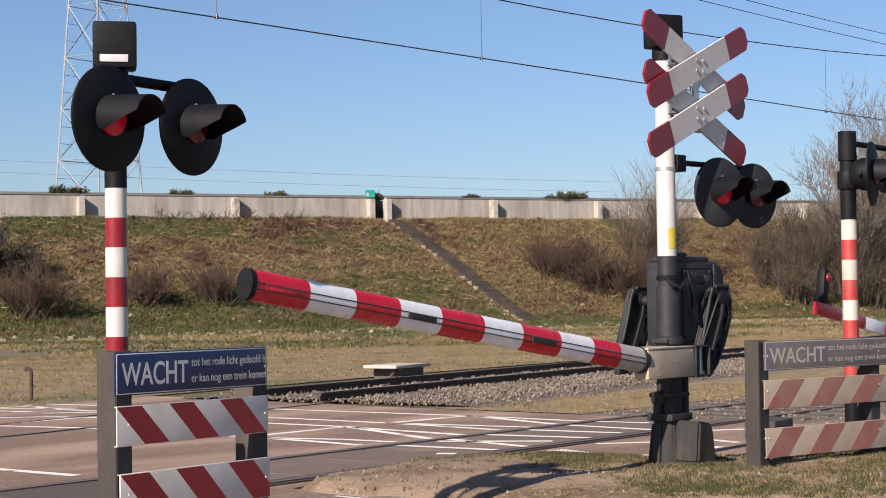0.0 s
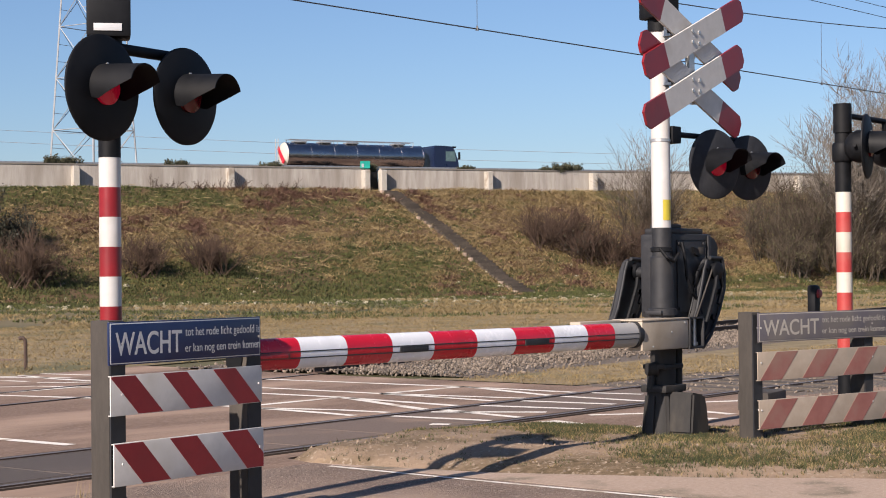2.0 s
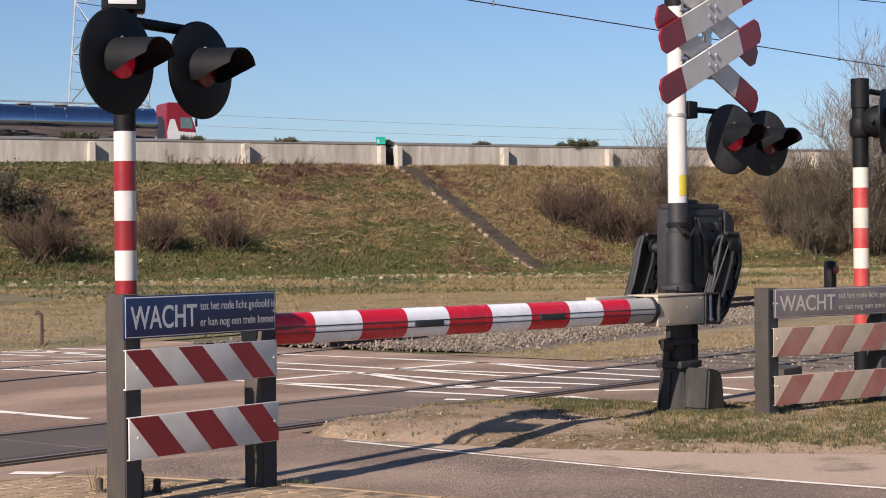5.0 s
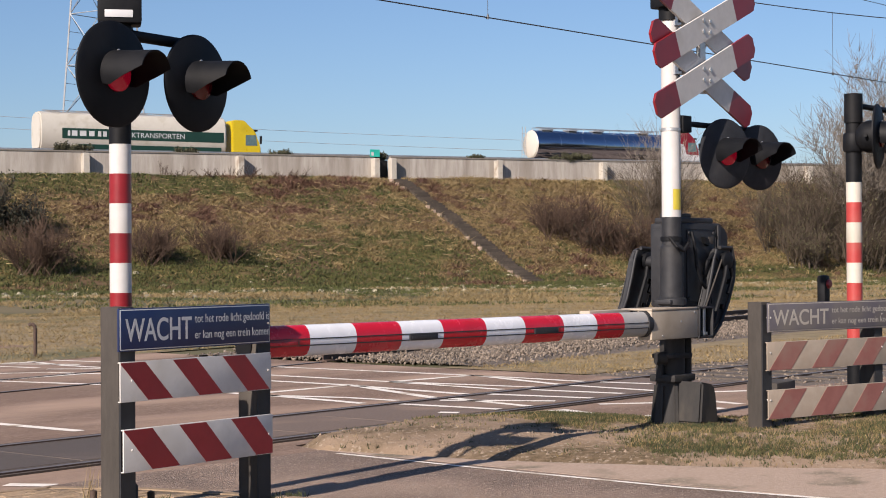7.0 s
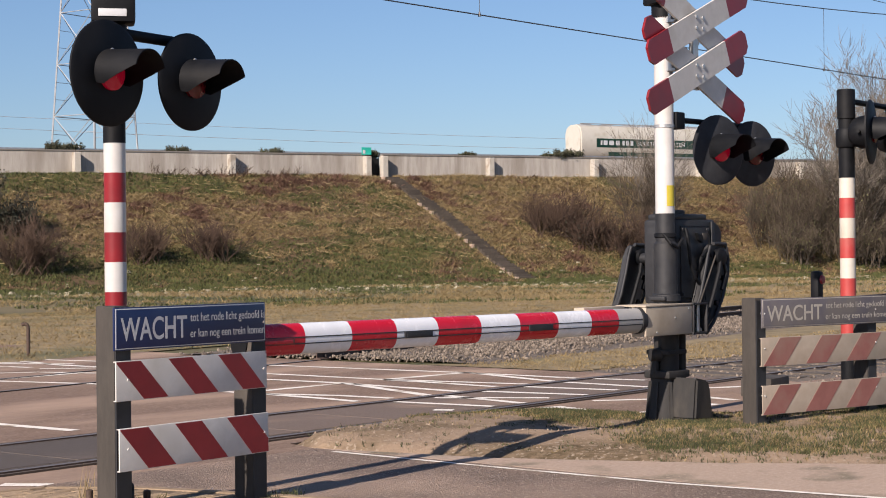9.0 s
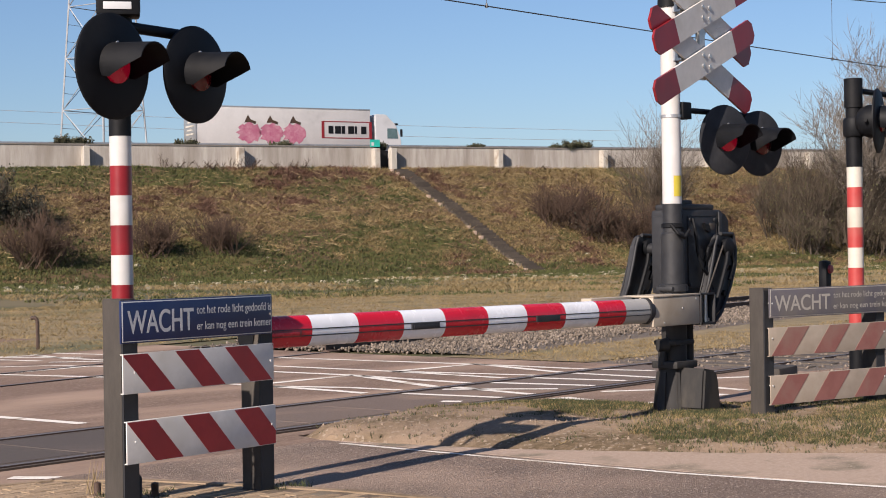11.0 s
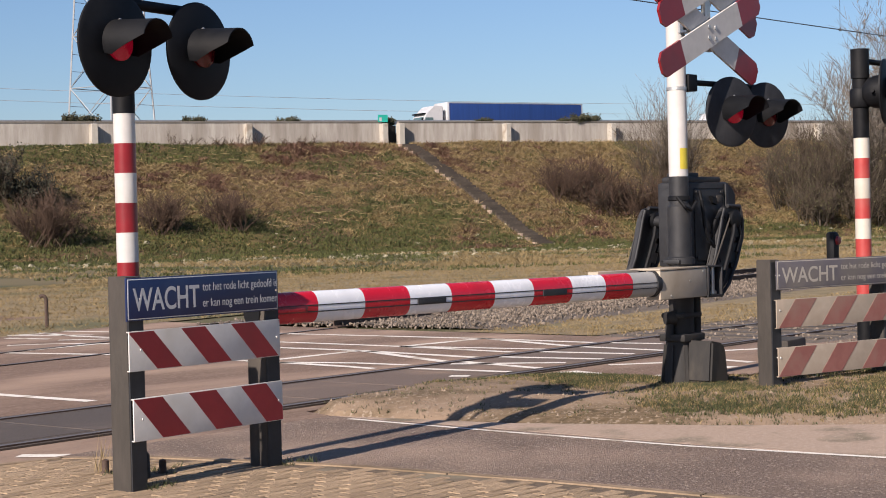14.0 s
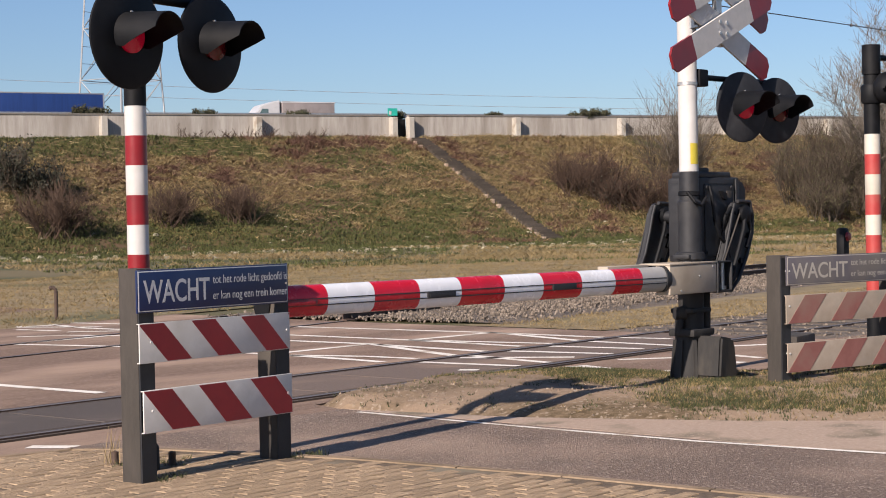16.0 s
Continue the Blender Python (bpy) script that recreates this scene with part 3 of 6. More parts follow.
def strip(name, u0, u1, o0, o1, z0, z1, material, parent=None, bev=0.0):
    """A long block parallel to the wall, following its gradient."""
    bm = bmesh.new()
    c = []
    for u in (u0, u1):
        for o, z in ((o0, z0), (o1, z0), (o1, z1), (o0, z1)):
            c.append(bm.verts.new(wall_at(u, o, z + GRADE * u)))
    for q in ((0, 1, 2, 3), (7, 6, 5, 4), (0, 4, 5, 1), (1, 5, 6, 2), (2, 6, 7, 3), (3, 7, 4, 0)):
        bm.faces.new([c[i] for i in q])
    if bev:
        bmesh.ops.bevel(bm, geom=bm.edges[:], offset=bev, segments=1, affect="EDGES")
    return ob_from(name, bm, material, parent)


tagged(strip("road", -420, 420, 0.3, 46, 2.0, ROAD_Z, M_ASPHALT), "motorway carriageway behind the concrete wall", "road", kind="structure")
tagged(strip("road", -420, 420, 24.6, 46, ROAD_Z - 0.2, ROAD_Z + 0.45, M_ASPHALT), "far motorway carriageway with a raised crossfall", "road", kind="structure")
wall = thing("wall", "weathered concrete retaining wall with pilasters along the motorway", "concrete wall", kind="structure")
PIL = [-38.0, -26.7, -15.3, -4.4, -3.0, 6.3, 16.1, 26.7, 37.5, 48.5]
for a_, b_ in [(-420, -38.0)] + [(PIL[i], PIL[i + 1]) for i in range(len(PIL) - 1)] + [(48.5, 420)]:
    if (a_, b_) == (-4.4, -3.0):
        continue
    strip("panel", a_ + 0.02, b_ - 0.02, 0.0, 0.3, 6.9, 9.22, M_CONCRETE, wall)
    strip("coping", a_ + 0.02, b_ - 0.02, -0.05, 0.36, 9.22, 9.31, M_COPING, wall)
for u_ in PIL:
    strip("pilaster", u_ - 0.24, u_ + 0.24, -0.62, 0.02, 6.7, 9.12, M_PILASTER, wall, 0.04)
strip("gate_leaf", -4.2, -3.2, 0.1, 0.16, 7.2, 9.0, M_BLACK, wall)
for o_ in (0.9, 24.0):
    cb = thing("crash_barrier", "grey steel crash barrier beside the motorway lanes", "crash barrier", kind="structure")
    strip("beam", -420, 420, o_, o_ + 0.08, ROAD_Z + 0.85, ROAD_Z + 1.22, M_STEEL_BARRIER, cb, 0.02)
    for k_ in range(40):
        strip("post", -80 + k_ * 4, -79.9 + k_ * 4, o_ + 0.08, o_ + 0.2, ROAD_Z, ROAD_Z + 0.98, M_STEEL_BARRIER, cb)
es = thing("exit_sign", "small bright green emergency exit sign on the wall", "sign")
strip("sign_plate", -4.75, -3.95, -0.1, -0.06, 9.25, 9.8, mat("green_sign", (0.02, 0.62, 0.48), (0.04, 0.7, 0.55), 6, 0.4, 0), es)
strip("pictogram", -4.66, -4.46, -0.115, -0.102, 9.32, 9.6, M_LETTER, es)


def stairs():
    st = thing("stairs", "dark maintenance steps running up the grassy embankment", "stairs", kind="structure")
    n = 44
    for k in range(n):
        o0 = -20.9 + 19.6 * k / n
        z = bank_z(-2.95, o0 + 0.25) + 0.14
        bm = bmesh.new()
        c = wall_at(-2.95, 0, 0)
        box(bm, -0.6, 0.6, o0, o0 + 0.36, z - 0.3, z + 0.03, 0.015, m=Matrix.Translation((0.04 * math.sin(k * 2.3), 0, 0.02 * math.sin(k * 5.1))))
        bm.transform(Matrix.Translation(c) @ Matrix.Rotation(radians(-20.8), 4, "Z"))
        part("step", bm, M_STAIR, st, smooth=False)
    bm = bmesh.new()
    for sgn in (-0.74,):
        for k in range(n):
            o0 = -20.9 + 19.6 * k / n
            z = bank_z(-2.95, o0 + 0.2) + 0.16
            if (k * 7) % 13 < 3:
                box(bm, sgn - 0.08, sgn + 0.08, o0, o0 + 0.4, z - 0.3, z + 0.02)
    bm.transform(Matrix.Translation(wall_at(-2.95, 0, 0)) @ Matrix.Rotation(radians(-20.8), 4, "Z"))
    part("edging", bm, M_KERB, st, smooth=False)


M_STAIR = mat("weathered_step", (0.075, 0.06, 0.045), (0.135, 0.105, 0.08), 6, 0.9, 0.3, vary=0.2)
stairs()


# ---- crossing equipment ----
def clip_x(poly, lo, hi):
    for lim, sgn in ((lo, 1), (hi, -1)):
        out = []
        for (x0, z0), (x1, z1) in zip(poly, poly[1:] + poly[:1]):
            a, b = (x0 - lim) * sgn >= 0, (x1 - lim) * sgn >= 0
            if a:
                out.append((x0, z0))
            if a != b:
                k = (lim - x0) / (x1 - x0)
                out.append((lim, z0 + (z1 - z0) * k))
        poly = out
        if not poly:
            break
    return poly


def striped_board(parent, x0, x1, z0, z1, lean, start, period, red, mw, mr):
    bm = bmesh.new()
    box(bm, x0, x1, -0.045, -0.036, z0, z1, 0.002)
    box(bm, x0, x1, -0.037, -0.022, z1 - 0.006, z1, 0.001)
    box(bm, x0, x1, -0.037, -0.022, z0, z0 + 0.006, 0.001)
    b = part("striped_board", bm, mw, parent)
    k = -3
    while x0 + start + k * period < x1 + 0.4:
        a = x0 + start + k * period
        h = z1 - z0
        top = (a, a + red)
        poly = clip_x([(top[0], z1 - 0.004), (top[1], z1 - 0.004), (top[1] + lean * h, z0 + 0.004), (top[0] + lean * h, z0 + 0.004)], x0 + 0.004, x1 - 0.004)
        if len(poly) > 2:
            bm = bmesh.new()
            prism(bm, poly, 1, -0.0475, -0.0452)
            part("red_stripe", bm, mr, b, smooth=False)
        k += 1
    return b


def fence(m, dusty):
    f = thing("crossing_fence", "dusty grey-posted crossing fence with faded striped boards and a warning sign" if dusty else "grey-posted crossing fence with red-white striped boards and a blue warning sign", "fence", m, "crossing fences")
    wid = 1.66 if dusty else 1.13
    mw, mr = (M_BOARD_WHITE_D, M_BOARD_RED_D) if dusty else (M_BOARD_WHITE, M_BOARD_RED)
    for x in (0.0, 1.36 if dusty else 1.03):
        bm = bmesh.new()
        box(bm, x, x + 0.11, 0, 0.15, -0.2, 1.205 if x == 0 else 1.19, 0.008)
        part("post", bm, M_POST, f)
        bm = bmesh.new()
        box(bm, x + 0.004, x + 0.106, -0.011, 0.003, 0.0, 1.185)
        part("channel", bm, M_BLACK_DUSTY, f, "black mounting channel")
        for z in (0.42, 0.8, 1.08):
            bm = bmesh.new()
            tube(bm, (x + 0.055, -0.051, z), (x + 0.055, -0.008, z), 0.007, seg=8)
            part("bolt", bm, M_BOARD_WHITE, f)
    if dusty:
        striped_board(f, 0.02, wid, 0.655, 0.885, -0.85, 0.22, 0.5, 0.25, mw, mr)
        striped_board(f, 0.03, wid, 0.265, 0.50, -0.85, 0.2, 0.5, 0.25, mw, mr)
    else:
        striped_board(f, -0.025, 1.11, 0.685, 0.905, 0.9, -0.005, 0.375, 0.175, mw, mr)
        striped_board(f, -0.005, 1.12, 0.30, 0.535, 0.85, 0.0, 0.395, 0.2, mw, mr)
    x0, x1 = (0.03, wid) if dusty else (-0.035, 1.10)
    z0, z1 = 0.962, 1.198
    bm = bmesh.new()
    box(bm, x0, x1, -0.045, -0.032, z0, z1, 0.003)
    s = part("sign_plate", bm, M_BLUE_D if dusty else M_BLUE, f)
    bm = bmesh.new()
    box(bm, x0 + 0.007, x1 - 0.004, -0.0464, -0.044, z0 + 0.007, z1 - 0.007, 0.001)
    part("border", bm, M_LETTER_D if dusty else M_LETTER, s)
    bm = bmesh.new()
    box(bm, x0 + 0.013, x1 - 0.009, -0.048, -0.044, z0 + 0.012, z1 - 0.012, 0.001)
    part("sign_face", bm, M_BLUE_D if dusty else M_BLUE, s, "dusty greyish blue sign face" if dusty else "blue sign face")
    ml, ms = (M_LETTER_D, M_LETTER_D) if dusty else (M_LETTER, M_LETTER_SMALL)
    lx = x0 + (0.055 if dusty else 0.042)
    lettering("WACHT", 0.178, lx, z0 + 0.055, -0.048, ml, s, 0.66 if dusty else 0.475, 0.011, True)
    tx = lx + (0.70 if dusty else 0.50)
    lettering("tot het rode licht gedoofd is", 0.068, tx, z0 + 0.143, -0.048, ms, s, 0.80 if dusty else x1 - tx - 0.008, 0.0)
    lettering("er kan nog een trein komen", 0.068, tx, z0 + 0.052, -0.048, ms, s, 0.80 if dusty else x1 - tx - 0.008, 0.0)
    return f


fence(pose(5.84, 7.455, 0, 0, 0, 3.4) @ Matrix.Diagonal((1.052, 1, 1.004, 1)), False)
fence(pose(11.9, 6.98, -0.1, 0, 0, -13), True)


def disc_head(parent, m, lit, r=0.288, coat=None):
    """A signal lamp facing local -y: backing disc, housing, lens and a long hood."""
    face = m @ Matrix.Rotation(radians(90), 4, "X")
    bm = bmesh.new()
    lathe(bm, [(0, 0.012), (0.09, 0.012), (r - 0.02, 0.004), (r, -0.008), (r, -0.02), (r - 0.015, -0.022), (0.1, -0.012), (0, -0.012)], 48, face)
    d = part("backing_disc", bm, coat or M_BLACK, parent)
    bm = bmesh.new()
    lathe(bm, [(0, -0.21), (0.07, -0.20), (0.12, -0.16), (0.145, -0.10), (0.15, -0.01), (0, -0.01)], 24, face)
    tube(bm, face @ Vector((-0.15, 0, -0.09)), face @ Vector((-0.19, 0, -0.09)), 0.016, seg=8)
    part("housing", bm, M_BLACK, d)
    bm = bmesh.new()
    lathe(bm, [(0.1, 0.012), (0.1, 0.03), (0.07, 0.045), (0.035, 0.053), (0, 0.056)], 24, face)
    part("lens", bm, M_LENS_ON if lit else M_LENS_OFF, d, "glowing red lens" if lit else "dark red lens")
    bm = bmesh.new()
    a, b = [], []
    n = 22
    for k in range(n + 1):
        t = radians(-28 + 236 * k / n)
        ln = 0.295 - 0.34 * max(0, 0.2 - math.sin(t)) ** 0.8
        for rr, st in ((0.134, a), (0.128, b)):
            st.append((bm.verts.new(face @ Vector((rr * math.cos(t), rr * math.sin(t), 0.01))), bm.verts.new(face @ Vector((rr * 0.96 * math.cos(t), rr * 0.96 * math.sin(t) - 0.012, 0.01 + ln)))))
    for st in (a, b):
        for (p, q), (s, u) in zip(st, st[1:]):
            bm.faces.new((p, q, u, s))
    for k in range(n):
        bm.faces.new((a[k][1], b[k][1], b[k + 1][1], a[k + 1][1]))
    part("hood", bm, M_BLACK, d)
    bm = bmesh.new()
    tube(bm, face @ Vector((0, 0.125, 0.012)), face @ Vector((0, 0.135, 0.03)), 0.008, seg=6)
    part("screw", bm, M_GALV, d)
    return d


def banded_pole(parent, r, z_black, z_top, bands, band, mw, mr):
    """Black upper tube and red and white bands below it."""
    bm = bmesh.new()
    tube(bm, (0, 0, z_black), (0, 0, z_top), r * 1.02, seg=28)
    part("upper_tube", bm, M_BLACK, parent)
    z = z_black
    for k in range(bands):
        bm = bmesh.new()
        tube(bm, (0, 0, z - band), (0, 0, z), r, seg=28)
        part("white_band" if k % 2 == 0 else "red_band", bm, mw if k % 2 == 0 else mr, parent)
        z -= band
    bm = bmesh.new()
    tube(bm, (0, 0, -0.2), (0, 0, z), r * 1.02, seg=28)
    lathe(bm, [(r * 1.02, 0.2), (r * 1.5, 0.16), (r * 1.6, -0.2)], 24)
    part("base_sleeve", bm, M_BLACK, parent)


def left_signal():
    s = thing("crossing_signal", "red and white banded signal post with two black lamp discs", "railway signal", pose(6.17, 7.85, 0), "crossing signals")
    banded_pole(s, 0.063, 2.14, 2.86, 10, 0.172, M_POLE_WHITE, M_POLE_RED)
    bm = bmesh.new()
    tube(bm, (0, 0, 2.66), (0, 0, 2.82), 0.078, seg=24)
    tube(bm, (-0.02, -0.08, 2.72), (-0.02, -0.10, 2.72), 0.016, seg=8)
    part("collar", bm, M_BLACK, s)
    bm = bmesh.new()
    box(bm, -0.125, 0.125, -0.11, 0.11, 2.83, 3.10, 0.02, m=Matrix.Rotation(radians(-38), 4, "Z"))
    b = part("bell_housing", bm, M_BLACK, s)
    bm = bmesh.new()
    box(bm, -0.085, 0.075, -0.116, -0.109, 2.862, 2.905, 0.002, m=Matrix.Rotation(radians(-38), 4, "Z"))
    part("label_plate", bm, M_LETTER, b, "blank white label plate")
    rot = Matrix.Rotation(radians(10), 4, "Z")
    bm = bmesh.new()
    path_tube(bm, [(0.0, -0.06, 2.77), (0.50, 0.0, 2.765), (0.565, 0.02, 2.74), (0.58, 0.03, 2.55)], 0.033, 12)
    tube(bm, (0.545, 0.0, 2.70), (0.545, 0.0, 2.80), 0.045, seg=12)
    part("arm", bm, M_BLACK, s)
    disc_head(s, Matrix.Translation((-0.175, -0.18, 2.52)) @ rot, True, 0.302)
    disc_head(s, Matrix.Translation((0.515, -0.09, 2.525)) @ rot, False, 0.292)
    return s


left_signal()


def right_signal():
    s = thing("crossing_signal", "slim red and white banded signal post behind the dusty fence", "railway signal", pose(13.82, 7.15, 0), "crossing signals")
    banded_pole(s, 0.069, 2.13, 2.72, 9, 0.1795, M_POLE_CREAM, M_POLE_RED_FADED)
    bm = bmesh.new()
    tube(bm, (0, 0, 2.66), (0, 0, 2.92), 0.082, seg=20)
    lathe(bm, [(0.083, 2.40), (0.095, 2.42), (0.095, 2.55), (0.083, 2.57)], 20)
    part("collar", bm, M_BLACK, s)
    bm = bmesh.new()
    path_tube(bm, [(0, 0, 2.82), (0.7, -0.06, 2.80), (0.74, -0.06, 2.6)], 0.026, 10)
    part("arm", bm, M_BLACK, s)
    rot = Matrix.Rotation(radians(17), 4, "Z")
    disc_head(s, Matrix.Translation((0.02, -0.24, 2.53)) @ rot, False)
    disc_head(s, Matrix.Translation((0.66, -0.17, 2.52)) @ rot, True)
    return s


right_signal()


def plank(parent, c, ang, length, y, name="cross_arm"):
    """One red-tipped arm of the crossing cross, chamfered at its corners."""
    h, t = 0.105, 0.022
    m = Matrix.Translation(c) @ Matrix.Rotation(-ang, 4, "Y")
    L = length / 2
    ch = 0.05
    for a, b, mt, nm in ((-L, -L * 0.58, M_POLE_RED, "red_tip"), (-L * 0.58, L * 0.58, M_BOARD_WHITE, name), (L * 0.58, L, M_POLE_RED, "red_tip")):
        if a == -L:
            o = [(a, -h + ch), (a + ch, -h), (b, -h), (b, h), (a + ch, h), (a, h - ch)]
        elif b == L:
            o = [(a, -h), (b - ch, -h), (b, -h + ch), (b, h - ch), (b - ch, h), (a, h)]
        else:
            o = [(a, -h), (b, -h), (b, h), (a, h)]
        bm = bmesh.new()
        prism(bm, o, 1, y, y + t)
        bm.transform(m)
        part(nm, bm, mt, parent, smooth=False)


def mast():
    s = thing("crossing_mast", "white mast with double crossbuck, lamp discs and black barrier machine", "level crossing mast", pose(11.77, 7.74, 0))
    bm = bmesh.new()
    tube(bm, (0, 0, 1.8), (0, 0, 3.46), 0.079, seg=32)
    part("white_tube", bm, M_POLE_WHITE, s, "white painted tube")
    for z in (2.52, 3.22):
        bm = bmesh.new()
        lathe(bm, [(0.079, z - 0.015), (0.085, z - 0.012), (0.085, z + 0.012), (0.079, z + 0.015)], 28)
        part("clamp_band", bm, M_GALV, s)
    bm = bmesh.new()
    tube(bm, (0, 0, 0.75), (0, 0, 1.8), 0.081, seg=28)
    lathe(bm, [(0.081, 1.0), (0.098, 1.0), (0.098, 1.55), (0.081, 1.57)], 28)
    part("black_tube", bm, M_BLACK_DUSTY, s)
    bm = bmesh.new()
    box(bm, -0.13, 0.13, -0.11, 0.11, 3.52, 3.79, 0.02, m=Matrix.Rotation(radians(-25), 4, "Z"))
    tube(bm, (0, 0, 3.42), (0, 0, 3.54), 0.095, seg=24)
    part("bell_housing", bm, M_BLACK, s)
    bm = bmesh.new()
    for k in range(7):
        a = radians(-136 + k * 9)
        b = radians(-136 + (k + 1) * 9)
        q = [bm.verts.new((0.0808 * math.cos(t), 0.0808 * math.sin(t), z)) for t, z in ((a, 1.86), (b, 1.86), (b, 2.03), (a, 2.03))]
        bm.faces.new(q)
    part("sticker", bm, M_YELLOW, s, "yellow warning sticker")
    # crosses, on a bracket in front of the mast
    A = radians(23.2)
    for z in (3.38, 2.98):
        c = Vector((0.245, 0, z))
        plank(s, c, -A, 1.64, -0.165)
        plank(s, c, A, 1.64, -0.20)
        for k in (-0.05, 0.05):
            for dz in (0.045, -0.045):
                bm = bmesh.new()
                tube(bm, c + Vector((k, -0.2, dz)), c + Vector((k, -0.209, dz)), 0.017, seg=8)
                part("bolt", bm, M_GALV, s)
    bm = bmesh.new()
    for z in (2.86, 3.02, 3.24, 3.42):
        box(bm, -0.05, 0.33, -0.14, -0.11, z - 0.03, z + 0.03)
        box(bm, -0.05, 0.05, -0.14, -0.06, z - 0.05, z + 0.05)
    box(bm, 0.205, 0.285, -0.16, -0.12, 2.9, 3.46)
    part("cross_bracket", bm, M_GALV, s)
    # lamp arm
    bm = bmesh.new()
    box(bm, 0.05, 0.18, -0.09, 0.05, 2.50, 2.64, 0.01)
    tube(bm, (0.12, -0.02, 2.58), (1.19, -0.06, 2.58), 0.024, seg=12)
    tube(bm, (0.60, -0.05, 2.58), (0.60, -0.05, 2.4), 0.024, seg=10)
    tube(bm, (1.19, -0.05, 2.58), (1.19, -0.05, 2.4), 0.024, seg=10)
    part("lamp_arm", bm, M_BLACK, s)
    rot = Matrix.Rotation(radians(-13), 4, "Z")
    disc_head(s, Matrix.Translation((0.63, -0.14, 2.345)) @ rot, True, 0.297, M_DISC_SUNLIT)
    disc_head(s, Matrix.Translation((1.19, -0.14, 2.335)) @ rot, False, 0.285, M_DISC_SUNLIT)
    # machine
    bm = bmesh.new()
    box(bm, 0.08, 0.70, -0.05, 0.27, 1.05, 1.755, 0.03)
    b = part("machine_housing", bm, M_BLACK_DUSTY, s, "dusty black barrier machine housing")
    bm = bmesh.new()
    box(bm, 0.10, 0.60, -0.03, 0.24, 1.75, 1.80, 0.02)
    box(bm, 0.12, 0.34, 0.02, 0.2, 1.795, 1.835, 0.015)
    part("top_cover", bm, M_BLACK_DUSTY, b)
    bm = bmesh.new()
    prism(bm, [(0.69, 1.10), (0.84, 1.16), (0.84, 1.66), (0.78, 1.73), (0.69, 1.73)], 1, -0.03, 0.22)
    bmesh.ops.bevel(bm, geom=bm.edges[:], offset=0.018, segments=2, affect="EDGES")
    part("end_housing", bm, M_BLACK_DUSTY, b)
    bm = bmesh.new()
    box(bm, 0.615, 0.655, -0.068, -0.05, 1.12, 1.74, 0.008)
    part("edge_strip", bm, M_BLACK_DUSTY, b)
    bm = bmesh.new()
    box(bm, 0.14, 0.58, -0.058, -0.05, 1.10, 1.70, 0.012)
    part("front_cover", bm, M_BLACK_DUSTY, b)
    bm = bmesh.new()
    box(bm, 0.068, 0.08, -0.02, 0.24, 1.10, 1.70, 0.005)
    part("side_cover", bm, M_BLACK_DUSTY, b)
    bm = bmesh.new()
    lathe(bm, [(0.1, 1.075), (0.118, 1.08), (0.118, 1.13), (0.1, 1.14)], 24)
    box(bm, -0.13, 0.13, -0.07, 0.09, 1.085, 1.12, 0.01)
    part("collar", bm, M_BLACK_DUSTY, s)
    bm = bmesh.new()
    lathe(bm, [(0.083, 1.60), (0.092, 1.605), (0.092, 1.635), (0.083, 1.64)], 24)
    part("clamp_band", bm, M_BLACK, s)
    for pts, r in (([(0.20, -0.07, 1.68), (0.20, -0.09, 1.60), (0.22, -0.1, 1.40), (0.28, -0.11, 1.26), (0.40, -0.11, 1.18), (0.42, -0.11, 1.08)], 0.015),
                   ([(0.36, -0.08, 1.32), (0.38, -0.11, 1.44), (0.45, -0.12, 1.50), (0.52, -0.11, 1.44)], 0.015),
                   ([(-0.12, -0.06, 1.63), (-0.10, -0.12, 1.55), (-0.02, -0.13, 1.52), (0.05, -0.13, 1.58), (0.14, -0.08, 1.60)], 0.014),
                   ([(0.46, -0.1, 1.40), (0.40, -0.15, 1.22), (0.30, -0.15, 1.06)], 0.012)):
        bm = bmesh.new()
        path_tube(bm, pts, r, 8)
        part("cable", bm, M_BLACK, b)
    bm = bmesh.new()
    tube(bm, (0.56, -0.14, 1.46), (0.26, -0.16, 1.05), 0.007, seg=8)
    part("pull_rod", bm, M_POST, b, "thin bright pull rod")
    bm = bmesh.new()
    box(bm, 0.475, 0.555, -0.064, -0.057, 1.58, 1.64, 0.002)
    part("label_plate", bm, M_POST, b, "small grey label plate")
    bm = bmesh.new()
    prism(bm, [(0.36, 1.64), (0.44, 1.62), (0.45, 1.56), (0.39, 1.58)], 1, -0.085, -0.057)
    part("catch", bm, M_BLACK, b)
    for z in (1.13, 1.67):
        for x in (0.17, 0.55):
            bm = bmesh.new()
            tube(bm, (x, -0.057, z), (x, -0.07, z), 0.015, seg=8)
            part("bolt", bm, M_BLACK_DUSTY, b)
    bm = bmesh.new()
    tube(bm, (0.60, -0.14, 1.43), (0.60, 0.74, 1.43), 0.05, seg=18)
    part("axle", bm, M_BLACK_DUSTY, s)
    # curved counterweight arms on both sides of the axle
    outer = [(0.53, 1.55), (0.72, 1.545), (0.76, 1.42), (0.75, 1.28), (0.66, 1.09), (0.53, 0.90), (0.40, 0.80)]
    inner = [(0.24, 0.80), (0.23, 0.98), (0.32, 1.12), (0.39, 1.30), (0.44, 1.45), (0.48, 1.53)]
